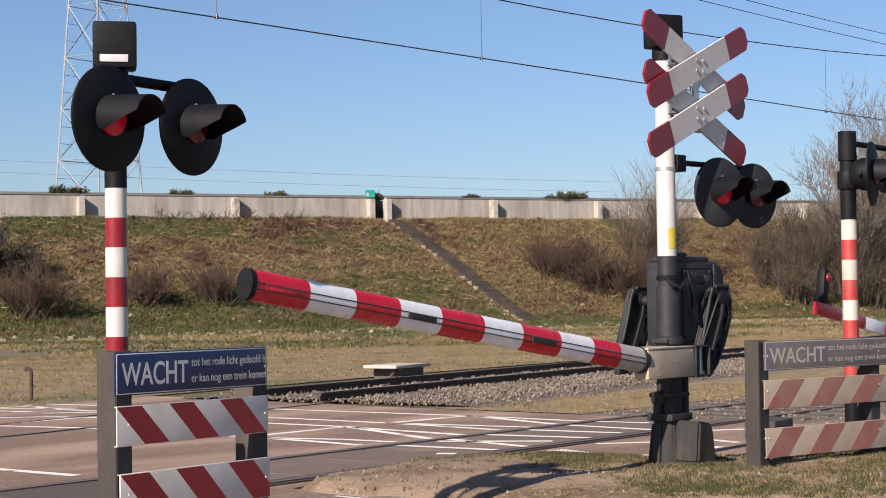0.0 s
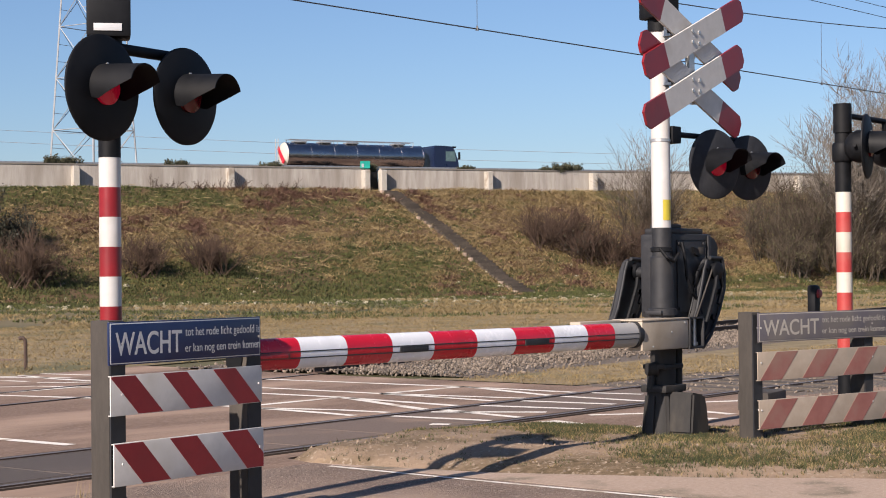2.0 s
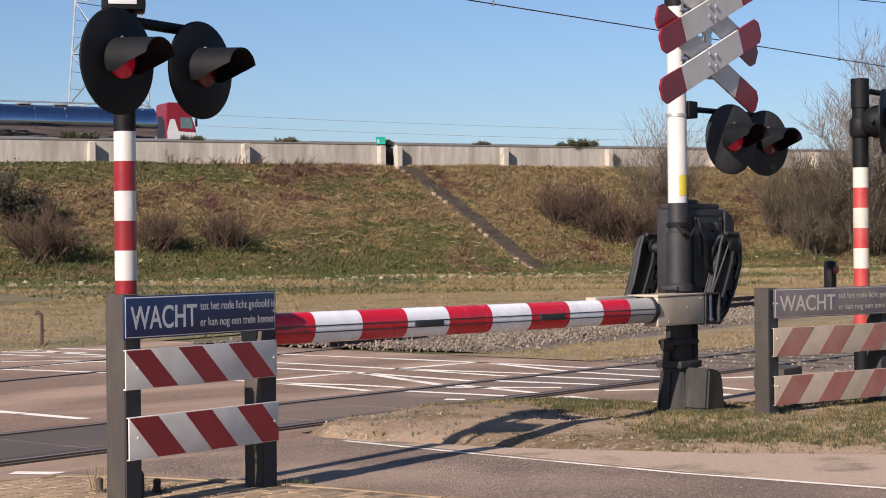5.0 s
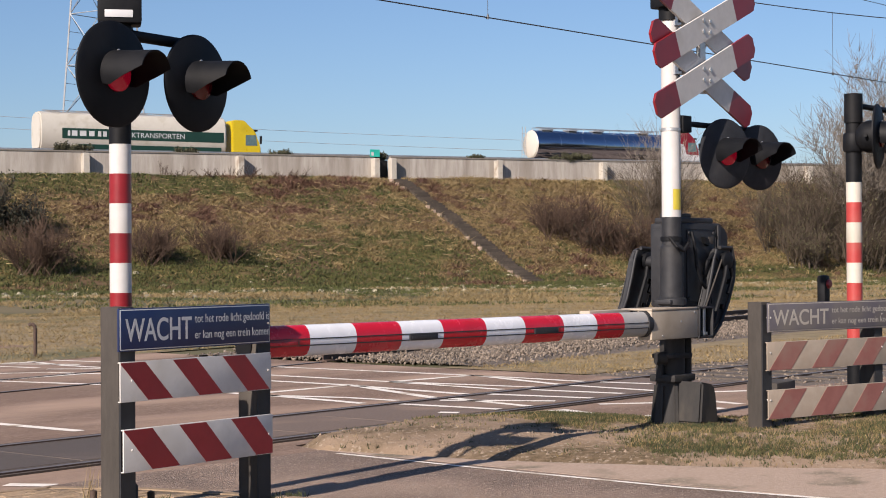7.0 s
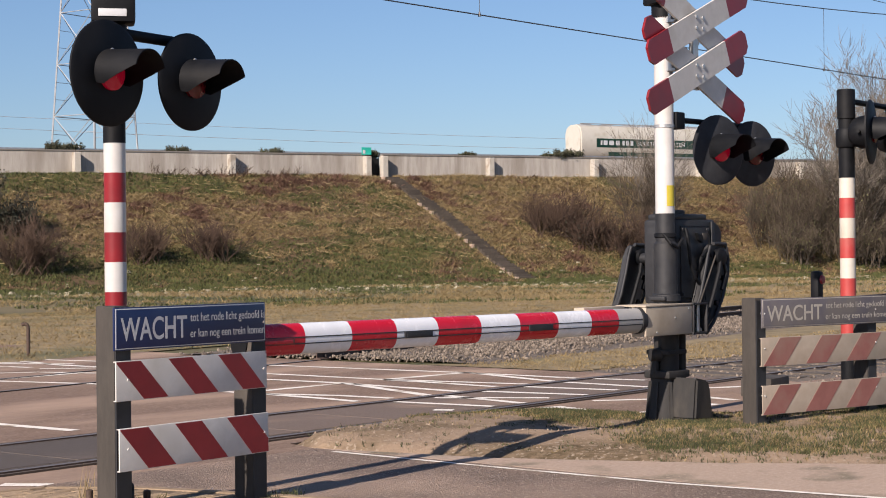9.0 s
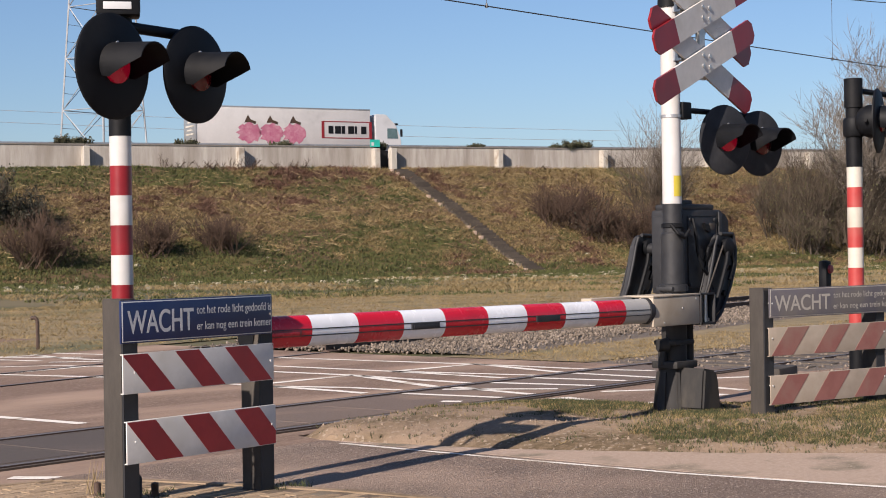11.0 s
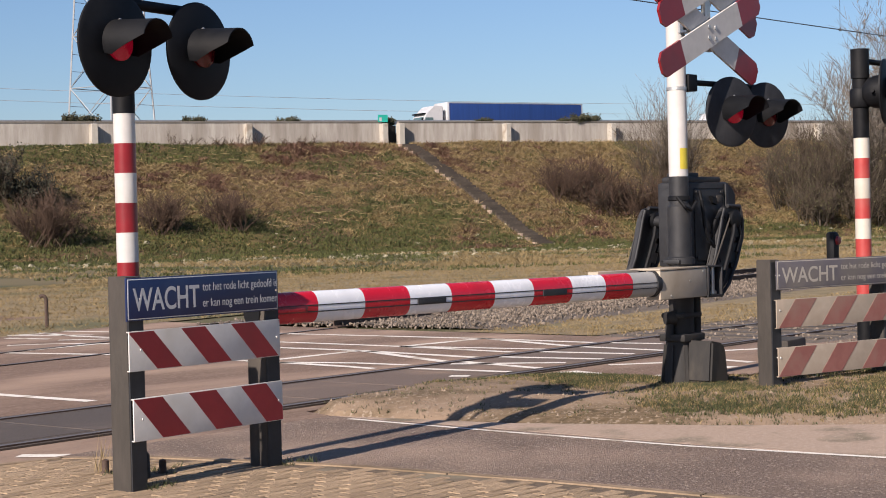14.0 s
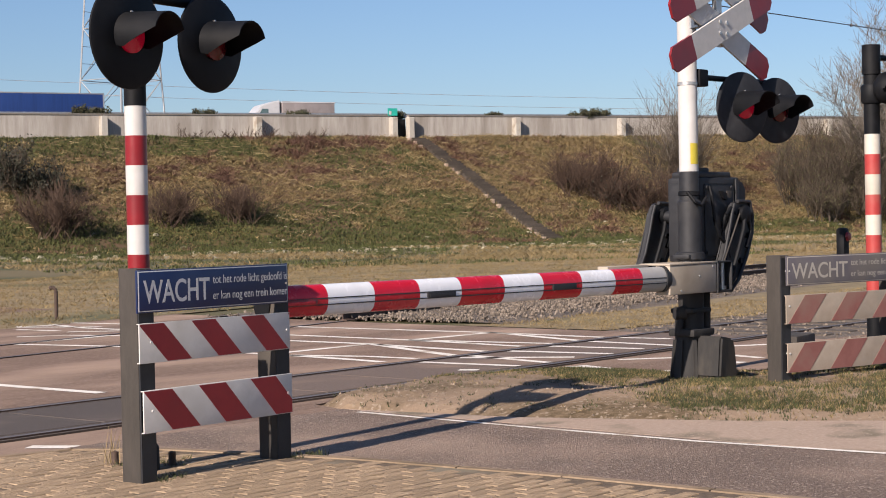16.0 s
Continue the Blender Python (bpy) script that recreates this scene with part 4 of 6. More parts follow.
    for y in (-0.12, 0.68):
        bm = bmesh.new()
        prism(bm, outer + inner, 1, y, y + 0.05)
        bmesh.ops.bevel(bm, geom=bm.edges[:], offset=0.012, segments=2, affect="EDGES")
        q = part("counterweight_arm", bm, M_BLACK_DUSTY, s)
        for pts, r in ((outer, 0.016), (inner, 0.015)):
            bm = bmesh.new()
            path_tube(bm, [(x, y - 0.012, z) for x, z in pts], r, 10)
            part("rim", bm, M_BLACK_DUSTY, q)
        bm = bmesh.new()
        lathe(bm, [(0, 0.03), (0.05, 0.03), (0.075, 0.015), (0.075, -0.06), (0, -0.06)], 20, Matrix.Translation((0.62, y - 0.03, 1.44)) @ Matrix.Rotation(radians(90), 4, "X"))
        part("pivot", bm, M_BLACK, q)
        bm = bmesh.new()
        path_tube(bm, [(0.60, y - 0.04, 1.44), (0.56, y - 0.045, 1.30), (0.47, y - 0.045, 1.12), (0.37, y - 0.04, 0.92)], 0.02, 8)
        path_tube(bm, [(0.64, y - 0.04, 1.42), (0.68, y - 0.045, 1.30), (0.60, y - 0.045, 1.16)], 0.016, 8)
        part("rib", bm, M_BLACK, q)
        for x, z in ((0.66, 1.26), (0.56, 1.05)):
            bm = bmesh.new()
            tube(bm, (x, y - 0.005, z), (x, y - 0.03, z), 0.024, seg=8)
            part("bolt", bm, M_BLACK, q)
    # hinge box
    bm = bmesh.new()
    box(bm, -0.58, 0.10, -0.19, -0.05, 0.81, 1.045, 0.012)
    h = part("hinge_box", bm, M_BEIGE, s, "beige steel hinge box")
    bm = bmesh.new()
    box(bm, -0.585, 0.10, -0.193, 0.10, 1.046, 1.06, 0.003)
    part("cover_plate", bm, M_BEIGE, h)
    bm = bmesh.new()
    box(bm, -1.15, -0.60, 0.0, 0.10, 0.98, 1.055, 0.006)
    part("arm_bracket", bm, M_BEIGE, h, "beige steel bar behind the barrier arm")
    for x, z in ((-0.43, 0.84), (0.04, 1.02), (-0.16, 0.95)):
        bm = bmesh.new()
        tube(bm, (x, -0.188, z), (x, -0.196, z), 0.008, seg=8)
        part("bolt", bm, M_GALV, h)
    bm = bmesh.new()
    for x0, x1, y0, y1, z0, z1 in ((0.105, 0.125, -0.20, -0.04, 0.80, 1.06), (0.31, 0.33, -0.20, -0.04, 0.80, 1.06), (0.10, 0.33, -0.06, -0.03, 0.80, 1.06), (0.10, 0.33, -0.20, -0.04, 0.80, 0.82), (0.10, 0.33, -0.20, -0.04, 1.045, 1.06)):
        box(bm, x0, x1, y0, y1, z0, z1, 0.003)
    part("hinge_fork", bm, M_BLACK_DUSTY, s)
    bm = bmesh.new()
    tube(bm, (0.24, -0.15, 0.82), (0.24, -0.15, 1.046), 0.02, seg=10)
    tube(bm, (0.24, -0.15, 0.825), (0.24, -0.15, 0.85), 0.035, seg=10)
    part("pin", bm, M_GALV, s)
    # foot
    bm = bmesh.new()
    tube(bm, (0, 0, 0.5), (0, 0, 0.82), 0.1, 0.105, seg=20)
    part("neck", bm, M_FOOT, s)
    bm = bmesh.new()
    box(bm, -0.14, 0.14, -0.11, 0.11, 0.64, 0.68, 0.012)
    box(bm, -0.16, 0.15, -0.13, 0.12, 0.45, 0.51, 0.014)
    part("flange", bm, M_FOOT, s)
    bm = bmesh.new()
    tube(bm, (-0.10, 0.0, 0.64), (-0.17, 0.05, 0.64), 0.06, 0.05, seg=16)
    tube(bm, (-0.13, 0.03, 0.60), (-0.14, 0.03, 0.48), 0.035, seg=12)
    part("junction_box", bm, M_FOOT, s)
    bm = bmesh.new()
    tube(bm, (0.17, -0.04, 0.40), (0.17, -0.04, 0.82), 0.032, seg=12)
    part("conduit", bm, M_FOOT, s)
    bm = bmesh.new()
    lathe(bm, [(0.0, -0.15), (0.17, -0.15), (0.165, 0.06), (0.145, 0.3), (0.135, 0.44), (0.12, 0.5), (0, 0.5)], 16)
    part("foot", bm, M_FOOT, s, "weathered black cast foot")
    for k in range(8):
        bm = bmesh.new()
        prism(bm, [(0.11, -0.1), (0.19, -0.1), (0.185, 0.1), (0.15, 0.42), (0.11, 0.42)], 1, -0.012, 0.012)
        bm.transform(Matrix.Rotation(k * math.tau / 8, 4, "Z"))
        part("foot_rib", bm, M_FOOT, s, smooth=False)
    bm = bmesh.new()
    w = [(-0.12, 0.12), (0.17, 0.10), (0.13, 0.36), (0.10, 0.43), (-0.08, 0.46)]
    prism(bm, w, 1, -0.34, -0.10)
    bmesh.ops.bevel(bm, geom=bm.edges[:], offset=0.018, segments=2, affect="EDGES")
    box(bm, -0.06, 0.10, -0.26, -0.12, -0.06, 0.12, 0.02)
    part("cable_cover", bm, M_FOOT, s)
    return s


mast()


def barrier_arm():
    """Striped tube on its hinge; local origin at the hinge, the arm along -x."""
    s = thing("boom_barrier", "red and white striped barrier arm swung across the path", "barrier", pose(11.35, 7.62, 0.94))
    edges = [-0.17, -0.53, -0.89, -1.31, -1.77, -2.21, -2.67, -3.09, -3.52, -3.94, -4.42]
    for k in range(10):
        a, b = edges[k], edges[k + 1]
        bm = bmesh.new()
        lathe(bm, [(0.098, 0), (0.098, abs(b - a))], 28, Matrix.Translation((a, 0, 0)) @ Matrix.Rotation(radians(-90), 4, "Y") @ Matrix.Diagonal((1, 0.7, 1, 1)))
        part("white_section" if k % 2 == 0 else "red_section", bm, (M_ARM_PLAIN if k == 0 else M_ARM_WHITE) if k % 2 == 0 else M_RED_BRIGHT, s)
    for z in (0.012, -0.028):
        bm = bmesh.new()
        box(bm, -4.42, -0.17, -0.0705, -0.066, z - 0.0035, z + 0.0035)
        part("groove_strip", bm, M_BLACK_DUSTY, s)
    bm = bmesh.new()
    lathe(bm, [(0, -0.02), (0.1, -0.02), (0.101, 0.02), (0, 0.02)], 24, Matrix.Translation((-4.42, 0, 0)) @ Matrix.Rotation(radians(-90), 4, "Y") @ Matrix.Diagonal((1, 0.72, 1, 1)))
    part("end_cap", bm, M_BLACK, s)
    bm = bmesh.new()
    lathe(bm, [(0, -0.03), (0.105, -0.03), (0.105, 0.03), (0, 0.03)], 24, Matrix.Translation((-0.17, 0, 0)) @ Matrix.Rotation(radians(-90), 4, "Y") @ Matrix.Diagonal((1, 0.76, 1, 1)))
    part("socket", bm, M_BLACK_DUSTY, s)
    for x, lit in ((-4.18, True), (-2.88, False), (-1.53, False)):
        bm = bmesh.new()
        box(bm, x - 0.14, x + 0.14, -0.078, -0.066, -0.032, 0.012, 0.003)
        part("lamp", bm, M_BLACK_DUSTY if x > -2 else M_POLE_RED if x < -4 else M_BLACK_DUSTY, s, "small flush barrier lamp")
        if x < -2:
            bm = bmesh.new()
            box(bm, x - 0.12, x + 0.12, -0.081, -0.077, -0.022, -0.002, 0.001)
            part("lamp_lens", bm, M_BLACK_DUSTY if x > -4 else M_RED_BRIGHT, s)
    return s


ARM = barrier_arm()


def small_arm():
    s = thing("boom_barrier", "short red and white barrier arm with a lamp at its tip", "barrier", pose(18.3, 8.4, 0.86))
    edges = [0, -0.45, -0.9, -1.35, -1.8, -2.22, -2.34, -2.85]
    for k in range(7):
        a, b = edges[k], edges[k + 1]
        bm = bmesh.new()
        box(bm, b, a, -0.03, 0.03, -0.065, 0.065, 0.006)
        part("white_section" if k % 2 else "red_section", bm, M_ARM_WHITE if k % 2 else M_RED_BRIGHT, s)
    bm = bmesh.new()
    box(bm, -2.79, -2.67, -0.05, 0.05, 0.06, 0.42, 0.035)
    part("tip_lamp", bm, M_BLACK, s)
    bm = bmesh.new()
    lathe(bm, [(0.05, 0), (0.04, 0.02), (0, 0.025)], 12, Matrix.Translation((-2.715, -0.05, 0.33)) @ Matrix.Rotation(radians(90), 4, "X"))
    part("tip_lens", bm, M_POLE_RED, s)
    return s


ARM2 = small_arm()
s_ = thing("barrier_post", "black barrier post carrying the short arm", "post", pose(18.3, 8.52, -0.02))
bm = bmesh.new()
box(bm, -0.15, 0.15, -0.05, 0.25, 0, 1.15, 0.03)
part("housing", bm, M_BLACK_DUSTY, s_)

# bollard-like concrete block and small finds
b_ = thing("concrete_block", "low worn concrete block beside the asphalt", "concrete block", pose(15.55, 9.0, -0.02, 0, 0, 10))
bm = bmesh.new()
box(bm, -0.28, 0.28, -0.17, 0.17, 0, 0.2, 0.03)
part("block", bm, M_POST, b_)
tp = thing("standpipe", "dark hooked pipe standing in the dry grass", "pipe", pose(15.75, 22.1, -0.03, 0, 0, -50))
bm = bmesh.new()
path_tube(bm, [(0, 0, 0), (0, 0, 0.46), (-0.02, 0, 0.5), (-0.06, 0, 0.52), (-0.1, 0, 0.5)], 0.03, 8)
part("pipe", bm, M_RAIL, tp)
tb = thing("track_cabinet", "low dark track cabinet with a pale weathered lid", "cabinet", pose(23.2, 21.2, -0.08, 0, 0, 10))
bm = bmesh.new()
box(bm, -0.35, 0.45, -0.3, 0.3, 0, 0.3, 0.02)
path_tube(bm, [(-0.75, -0.2, 0.0), (-0.35, -0.2, 0.28), (-0.35, 0.2, 0.28)], 0.03, 6)
part("body", bm, M_SLEEPER, tb)
bm = bmesh.new()
box(bm, -0.6, 0.6, -0.36, 0.36, 0.3, 0.36, 0.012)
part("lid", bm, M_PILASTER, tb)
for x_, y_, h_ in ((6.22, 8.18, 0.12), (6.41, 7.88, 0.12), (13.03, 6.87, 0.1)):
    pg = thing("ground_anchor", "short rusty stub sticking out of the paving", "stub", pose(x_, y_, -0.02))
    bm = bmesh.new()
    lathe(bm, [(0.04, 0), (0.035, 0.04), (0.022, 0.06), (0.022, h_), (0, h_ + 0.01)], 10)
    part("stub", bm, M_RAIL, pg)


# ---- overhead line and pylons ----
def wires():
    w = thing("overhead_line", "thin dark overhead line with droppers above the track", "overhead line", kind="structure")
    bm = bmesh.new()
    tube(bm, (-40, 18, 5.47), (120, 18, 5.56), 0.011, seg=6)
    part("contact_wire", bm, M_WIRE, w)

    def sag(x):
        return 6.55 + 0.0022 * (x - 22) ** 2
    bm = bmesh.new()
    path_tube(bm, [(x, 18, min(8.2, sag(x))) for x in range(-8, 61, 2)], 0.011, 6)
    part("messenger_wire", bm, M_WIRE, w)
    for x in (3.0, 7.5, 11.9, 16.0, 21.9, 28.0, 33.9, 40, 46):
        bm = bmesh.new()
        tube(bm, (x, 18, 5.5), (x, 18, min(8.2, sag(x))), 0.005, seg=5)
        part("dropper", bm, M_WIRE, w)
        bm = bmesh.new()
        tube(bm, (x, 18, 5.48), (x, 18, 5.56), 0.03, 0.012, seg=6)
        part("clip", bm, M_WIRE, w)
    for y, z in ((22, 8.6), (22.3, 9.0), (14.5, 7.3)):
        bm = bmesh.new()
        path_tube(bm, [(x, y, z + 0.0004 * (x - 45) ** 2) for x in range(-10, 121, 10)], 0.01, 5)
        part("feeder_wire", bm, M_WIRE, w)
    p = thing("overhead_mast", "pale steel mast of the overhead line", "mast", pose(44.9, 21.0, -0.1), kind="")
    bm = bmesh.new()
    for sx in (-0.12, 0.12):
        box(bm, sx - 0.02, sx + 0.02, -0.1, 0.1, 0, 9.2)
    for k in range(15):
        box(bm, -0.12, 0.12, -0.1, -0.09, 0.3 + k * 0.6, 0.36 + k * 0.6)
    part("column", bm, M_PYLON, p)
    bm = bmesh.new()
    path_tube(bm, [(0, 0, 7.6), (0, -3.6, 7.9)], 0.04, 8)
    path_tube(bm, [(0, 0, 6.0), (0, -3.4, 7.6)], 0.035, 8)
    part("bracket", bm, M_GALV, p)
    for y, z in ((-0.6, 7.65), (-0.7, 6.35)):
        bm = bmesh.new()
        for k in range(6):
            lathe(bm, [(0.03, k * 0.07), (0.09, k * 0.07 + 0.03), (0.03, k * 0.07 + 0.06)], 12, Matrix.Translation((0, y, z)) @ Matrix.Rotation(radians(80), 4, "X"))
        part("insulator", bm, M_BEIGE, p)


wires()


def pylon(base, top, height, m, panels=9):
    """Lattice transmission tower: four legs, cross and level bracing, and cross-arms."""
    p = thing("pylon", "pale steel lattice pylon standing beyond the motorway", "pylon", m)

    def leg(k, f):
        a = base + (top - base) * min(1, f / 0.62)
        return Vector(((1, 1, -1, -1)[k] * a, (1, -1, -1, 1)[k] * a, height * f))
    for k in range(4):
        bm = bmesh.new()
        for i in range(panels):
            tube(bm, leg(k, i / panels), leg(k, (i + 1) / panels), 0.13 if i < panels * 0.6 else 0.09, seg=5, caps=False)
        bmesh.ops.remove_doubles(bm, verts=bm.verts[:], dist=0.07)
        part("leg", bm, M_PYLON, p)
    bm = bmesh.new()
    for k in range(4):
        j = (k + 1) % 4
        for i in range(panels):
            f0, f1 = i / panels, (i + 1) / panels
            r = 0.06
            tube(bm, leg(k, f0), leg(j, f1), r, seg=4, caps=False)
            tube(bm, leg(j, f0), leg(k, f1), r, seg=4, caps=False)
            tube(bm, leg(k, f1), leg(j, f1), r, seg=4, caps=False)
            for q in (0.33, 0.66):
                f = f0 + (f1 - f0) * q
                tube(bm, leg(k, f), leg(k, f).lerp(leg(j, f), 0.33), 0.035, seg=4, caps=False)
    part("bracing", bm, M_PYLON, p)
    for f in (0.68, 0.82, 0.95):
        bm = bmesh.new()
        for s in (-1, 1):
            tip = Vector((s * 9, 0, height * f))
            for dy, dz in ((top, 0), (-top, 0), (top, 1.6), (-top, 1.6)):
                tube(bm, (s * top, dy, height * f + dz), tip, 0.08, seg=4)
        part("crossarm", bm, M_PYLON, p)
    return p


pylon(5.1, 2.1, 95, pose(149.6, 193.2, -0.2, 0, 0, 7), 13)
pylon(5.0, 1.2, 60, pose(168.0, 318.0, -0.2, 0, 0, 15), 8)
lw = thing("power_line", "faint high-voltage conductors across the sky", "power line", kind="structure")
for z_ in (21.6, 23.4):
    bm = bmesh.new()
    a_, b_ = Vector((60, 260, z_ + 4)), Vector((430, 90, z_ + 3))
    path_tube(bm, [a_.lerp(b_, k / 16) - Vector((0, 0, 5 * (1 - (k / 8 - 1) ** 2))) for k in range(17)], 0.03, 4)
    part("conductor", bm, M_PYLON, lw)


# ---- plants ----
def twigs(name, stems, material, base, label, category="bush", depth=3, seed=1, leaf=None, leaf_n=0, leaf_s=0.08):
    """Branching bare stems from a base; each stem is (length, lean x, lean y, radius, root x, root y)."""
    rnd = random.Random(seed)
    tips = []
    store = {True: ([], []), False: ([], [])}

    def stick(a, b, r0, r1, main):
        vs, fs = store[main]
        d = (b - a).normalized()
        s = d.orthogonal().normalized()
        t = d.cross(s)
        i = len(vs)
        for p, r in ((a, r0), (b, r1)):
            for k in range(3):
                c = k * math.tau / 3
                vs.append(tuple(p + (s * math.cos(c) + t * math.sin(c)) * r))
        for k in range(3):
            fs.append((i + k, i + (k + 1) % 3, i + 3 + (k + 1) % 3, i + 3 + k))

    def grow(a, d, ln, r, lev):
        n = 4 if lev == depth else 3
        p = a
        for k in range(n):
            d = (d + Vector((rnd.uniform(-1, 1), rnd.uniform(-1, 1), rnd.uniform(-0.5, 0.8))) * 0.16).normalized()
            q = p + d * ln / n
            f0, f1 = 1 - k / n * 0.6, 1 - (k + 1) / n * 0.6
            stick(p, q, r * f0, r * f1, lev == depth)
            tips.append(q)
            if lev:
                for _ in range(3 if k else 1):
                    side = (d + Vector((rnd.uniform(-1, 1), rnd.uniform(-1, 1), rnd.uniform(-0.3, 0.7))) * 0.85).normalized()
                    grow(q, side, ln * rnd.uniform(0.4, 0.62), max(0.016 if category == "tree" else 0.012, r * f1 * 0.62), lev - 1)
            p = q
    for ln, lx, ly, r, x, y in stems:
        grow(Vector((x, y, -0.15)), Vector((lx, ly, 1)).normalized(), ln, r, depth)
    t = thing(name, label, category, Matrix.Translation(base))
    for main, nm in ((True, "stem"), (False, "twigwork")):
        me = bpy.data.meshes.new(nm)
        me.from_pydata(store[main][0], [], store[main][1])
        me.materials.append(material)
        o = new(nm, me)
        o.parent = t
        o["kind"] = "stuff"
    if leaf and leaf_n:
        lv, lf = [], []
        for _ in range(leaf_n):
            c = rnd.choice(tips) + Vector((rnd.gauss(0, 0.1), rnd.gauss(0, 0.1), rnd.gauss(0, 0.1)))
            q = Euler([rnd.uniform(0, 6) for _ in range(3)]).to_matrix()
            s = leaf_s * rnd.uniform(0.6, 1.4)
            i = len(lv)
            lv += [tuple(c + q @ Vector(v) * s) for v in ((-1, 0, 0), (0, -0.5, 0.1), (1, 0, 0), (0, 0.5, 0.1))]
            lf.append((i, i + 1, i + 2, i + 3))
        me = bpy.data.meshes.new("leaves")
        me.from_pydata(lv, [], lf)
        me.materials.append(leaf)
        o = new("leaves", me)
        o.parent = t
        o["kind"] = "stuff"
    return t


def stems(n, h, spread, r, seed, lean=0.5):
    rnd = random.Random(seed)
    q = []
    for _ in range(n):
        a, d = rnd.uniform(0, math.tau), spread * math.sqrt(rnd.random())
        q.append((h * rnd.uniform(0.6, 1.1), lean * rnd.uniform(-1, 1), lean * rnd.uniform(-1, 1), r * rnd.uniform(0.7, 1.2), d * math.cos(a), d * math.sin(a)))
    return q


def on_bank(u, off):
    return wall_at(u, off, bank_z(u, off))


# scrub on the embankment
twigs("bush", stems(60, 2.1, 2.0, 0.04, 1, 0.9), M_TWIG_RED, on_bank(4.4, -12.8), "dense reddish-brown leafless bush on the slope", seed=11, depth=2)
twigs("bush", stems(46, 2.0, 1.8, 0.04, 12, 0.9), M_TWIG_RED, on_bank(5.9, -15.4), "dense reddish-brown leafless bush on the slope", seed=41, depth=2, leaf=M_LEAF_DARK, leaf_n=500)
twigs("bush", stems(44, 2.2, 1.7, 0.04, 14, 0.9), M_TWIG_RED, on_bank(8.3, -17.2), "dense reddish-brown leafless bush on the slope", seed=43, depth=2)
twigs("bush", stems(34, 3.9, 1.7, 0.05, 2, 0.35), M_TWIG, on_bank(12.0, -14.2), "tall bare bush with upright pale stems", seed=12, depth=2)
twigs("bush", stems(12, 5.8, 1.0, 0.06, 3, 0.3), M_TWIG_PALE, on_bank(12.6, -13.8), "tall bare bush with upright pale stems", seed=13, depth=2)
for k_, (u_, o_, h_, sp_) in enumerate(((22.2, -16.0, 3.0, 2.0), (25.4, -16.5, 3.6, 2.2), (28.5, -15.5, 4.2, 2.2), (25.0, -12.5, 3.2, 2.0), (28.5, -12.0, 3.4, 2.0), (31.5, -16.5, 4.0, 2.4), (21.6, -18.5, 2.2, 1.4), (32.5, -12.5, 3.6, 2.4), (27.0, -19.0, 2.6, 2.0), (30.5, -19.5, 2.8, 2.2))):
    twigs("bush", stems(34, h_, sp_, 0.05, 20 + k_, 0.6), M_TWIG, on_bank(u_, o_), "tangled leafless thicket at the foot of the slope", seed=20 + k_, depth=2, leaf=M_LEAF_OLIVE, leaf_n=700)
twigs("tree", stems(15, 7.4, 1.0, 0.11, 31, 0.4), M_TWIG_PALE, on_bank(28.6, -17.0), "tall bare tree with fine upright twigs", "tree", seed=31, depth=3)
twigs("tree", stems(13, 8.8, 1.1, 0.11, 32, 0.36), M_TWIG_PALE, on_bank(33.0, -16.0), "tall bare tree with fine upright twigs", "tree", seed=32, depth=3)
twigs("bush", stems(34, 1.6, 1.1, 0.035, 33, 0.9), M_TWIG_RED, on_bank(-27.4, -16.8), "small brown leafless bush on the slope", seed=33, depth=2)
twigs("bush", stems(34, 1.6, 1.1, 0.035, 34, 0.9), M_TWIG_RED, on_bank(-22.9, -16.6), "small brown leafless bush on the slope", seed=34, depth=2)
twigs("bush", stems(44, 2.0, 1.8, 0.035, 35, 0.9), M_TWIG_RED, on_bank(-34.6, -18.0), "low brown leafless bush on the slope", seed=35, depth=2)
twigs("bush", stems(40, 2.1, 1.9, 0.03, 36, 0.9), M_TWIG, on_bank(-36.6, -10.6), "dark evergreen bush at the edge of the slope", seed=36, depth=2, leaf=M_LEAF_DARK, leaf_n=5000, leaf_s=0.09)
# added bush: its dark leaves stand in for the evergreen's shadow
twigs("bush", stems(24, 1.4, 1.3, 0.03, 37, 0.9), M_TWIG, on_bank(-34.6, -12.0), "low dark bush added for the shadow beside the evergreen", seed=37, depth=2, leaf=M_LEAF_DARK, leaf_n=3000, leaf_s=0.1)
for k_, (u_, s_) in enumerate(((-27.5, 1.35), (-19.0, 0.95), (-11.6, 0.9), (-3.6, 0.8), (4.8, 0.8), (12.4, 0.8), (14.2, 1.6))):
    twigs("wall_shrub", [(l * s_, a, b, r, x * s_, y * 0.3) for l, a, b, r, x, y in stems(26, 0.40, 0.95, 0.015, 50 + k_, 1.3)], M_TWIG, wall_at(u_, 0.72, 9.24 + GRADE * u_), "low dark shrub showing over the top of the wall", "shrub", seed=50 + k_, depth=1, leaf=M_LEAF_MIX, leaf_n=int(2600 * s_), leaf_s=0.075)
for k_, u_ in enumerate((-20.5, -17.6, -14.6, -11.8)):
    twigs("bramble", [(l, a, b, r, x, -abs(y) * 0.3) for l, a, b, r, x, y in stems(16, 0.8, 1.6, 0.016, 80 + k_, 1.9)], M_TWIG_RED, on_bank(u_, -0.9), "low reddish bramble tangle at the foot of the wall", "bramble", seed=80 + k_, depth=1)
twigs("tree", stems(3, 4.6, 0.3, 0.05, 71, 0.3), M_TWIG, wall_at(-27.2, 50, 8.0), "small bare tree beyond the motorway", "tree", seed=71, depth=3)


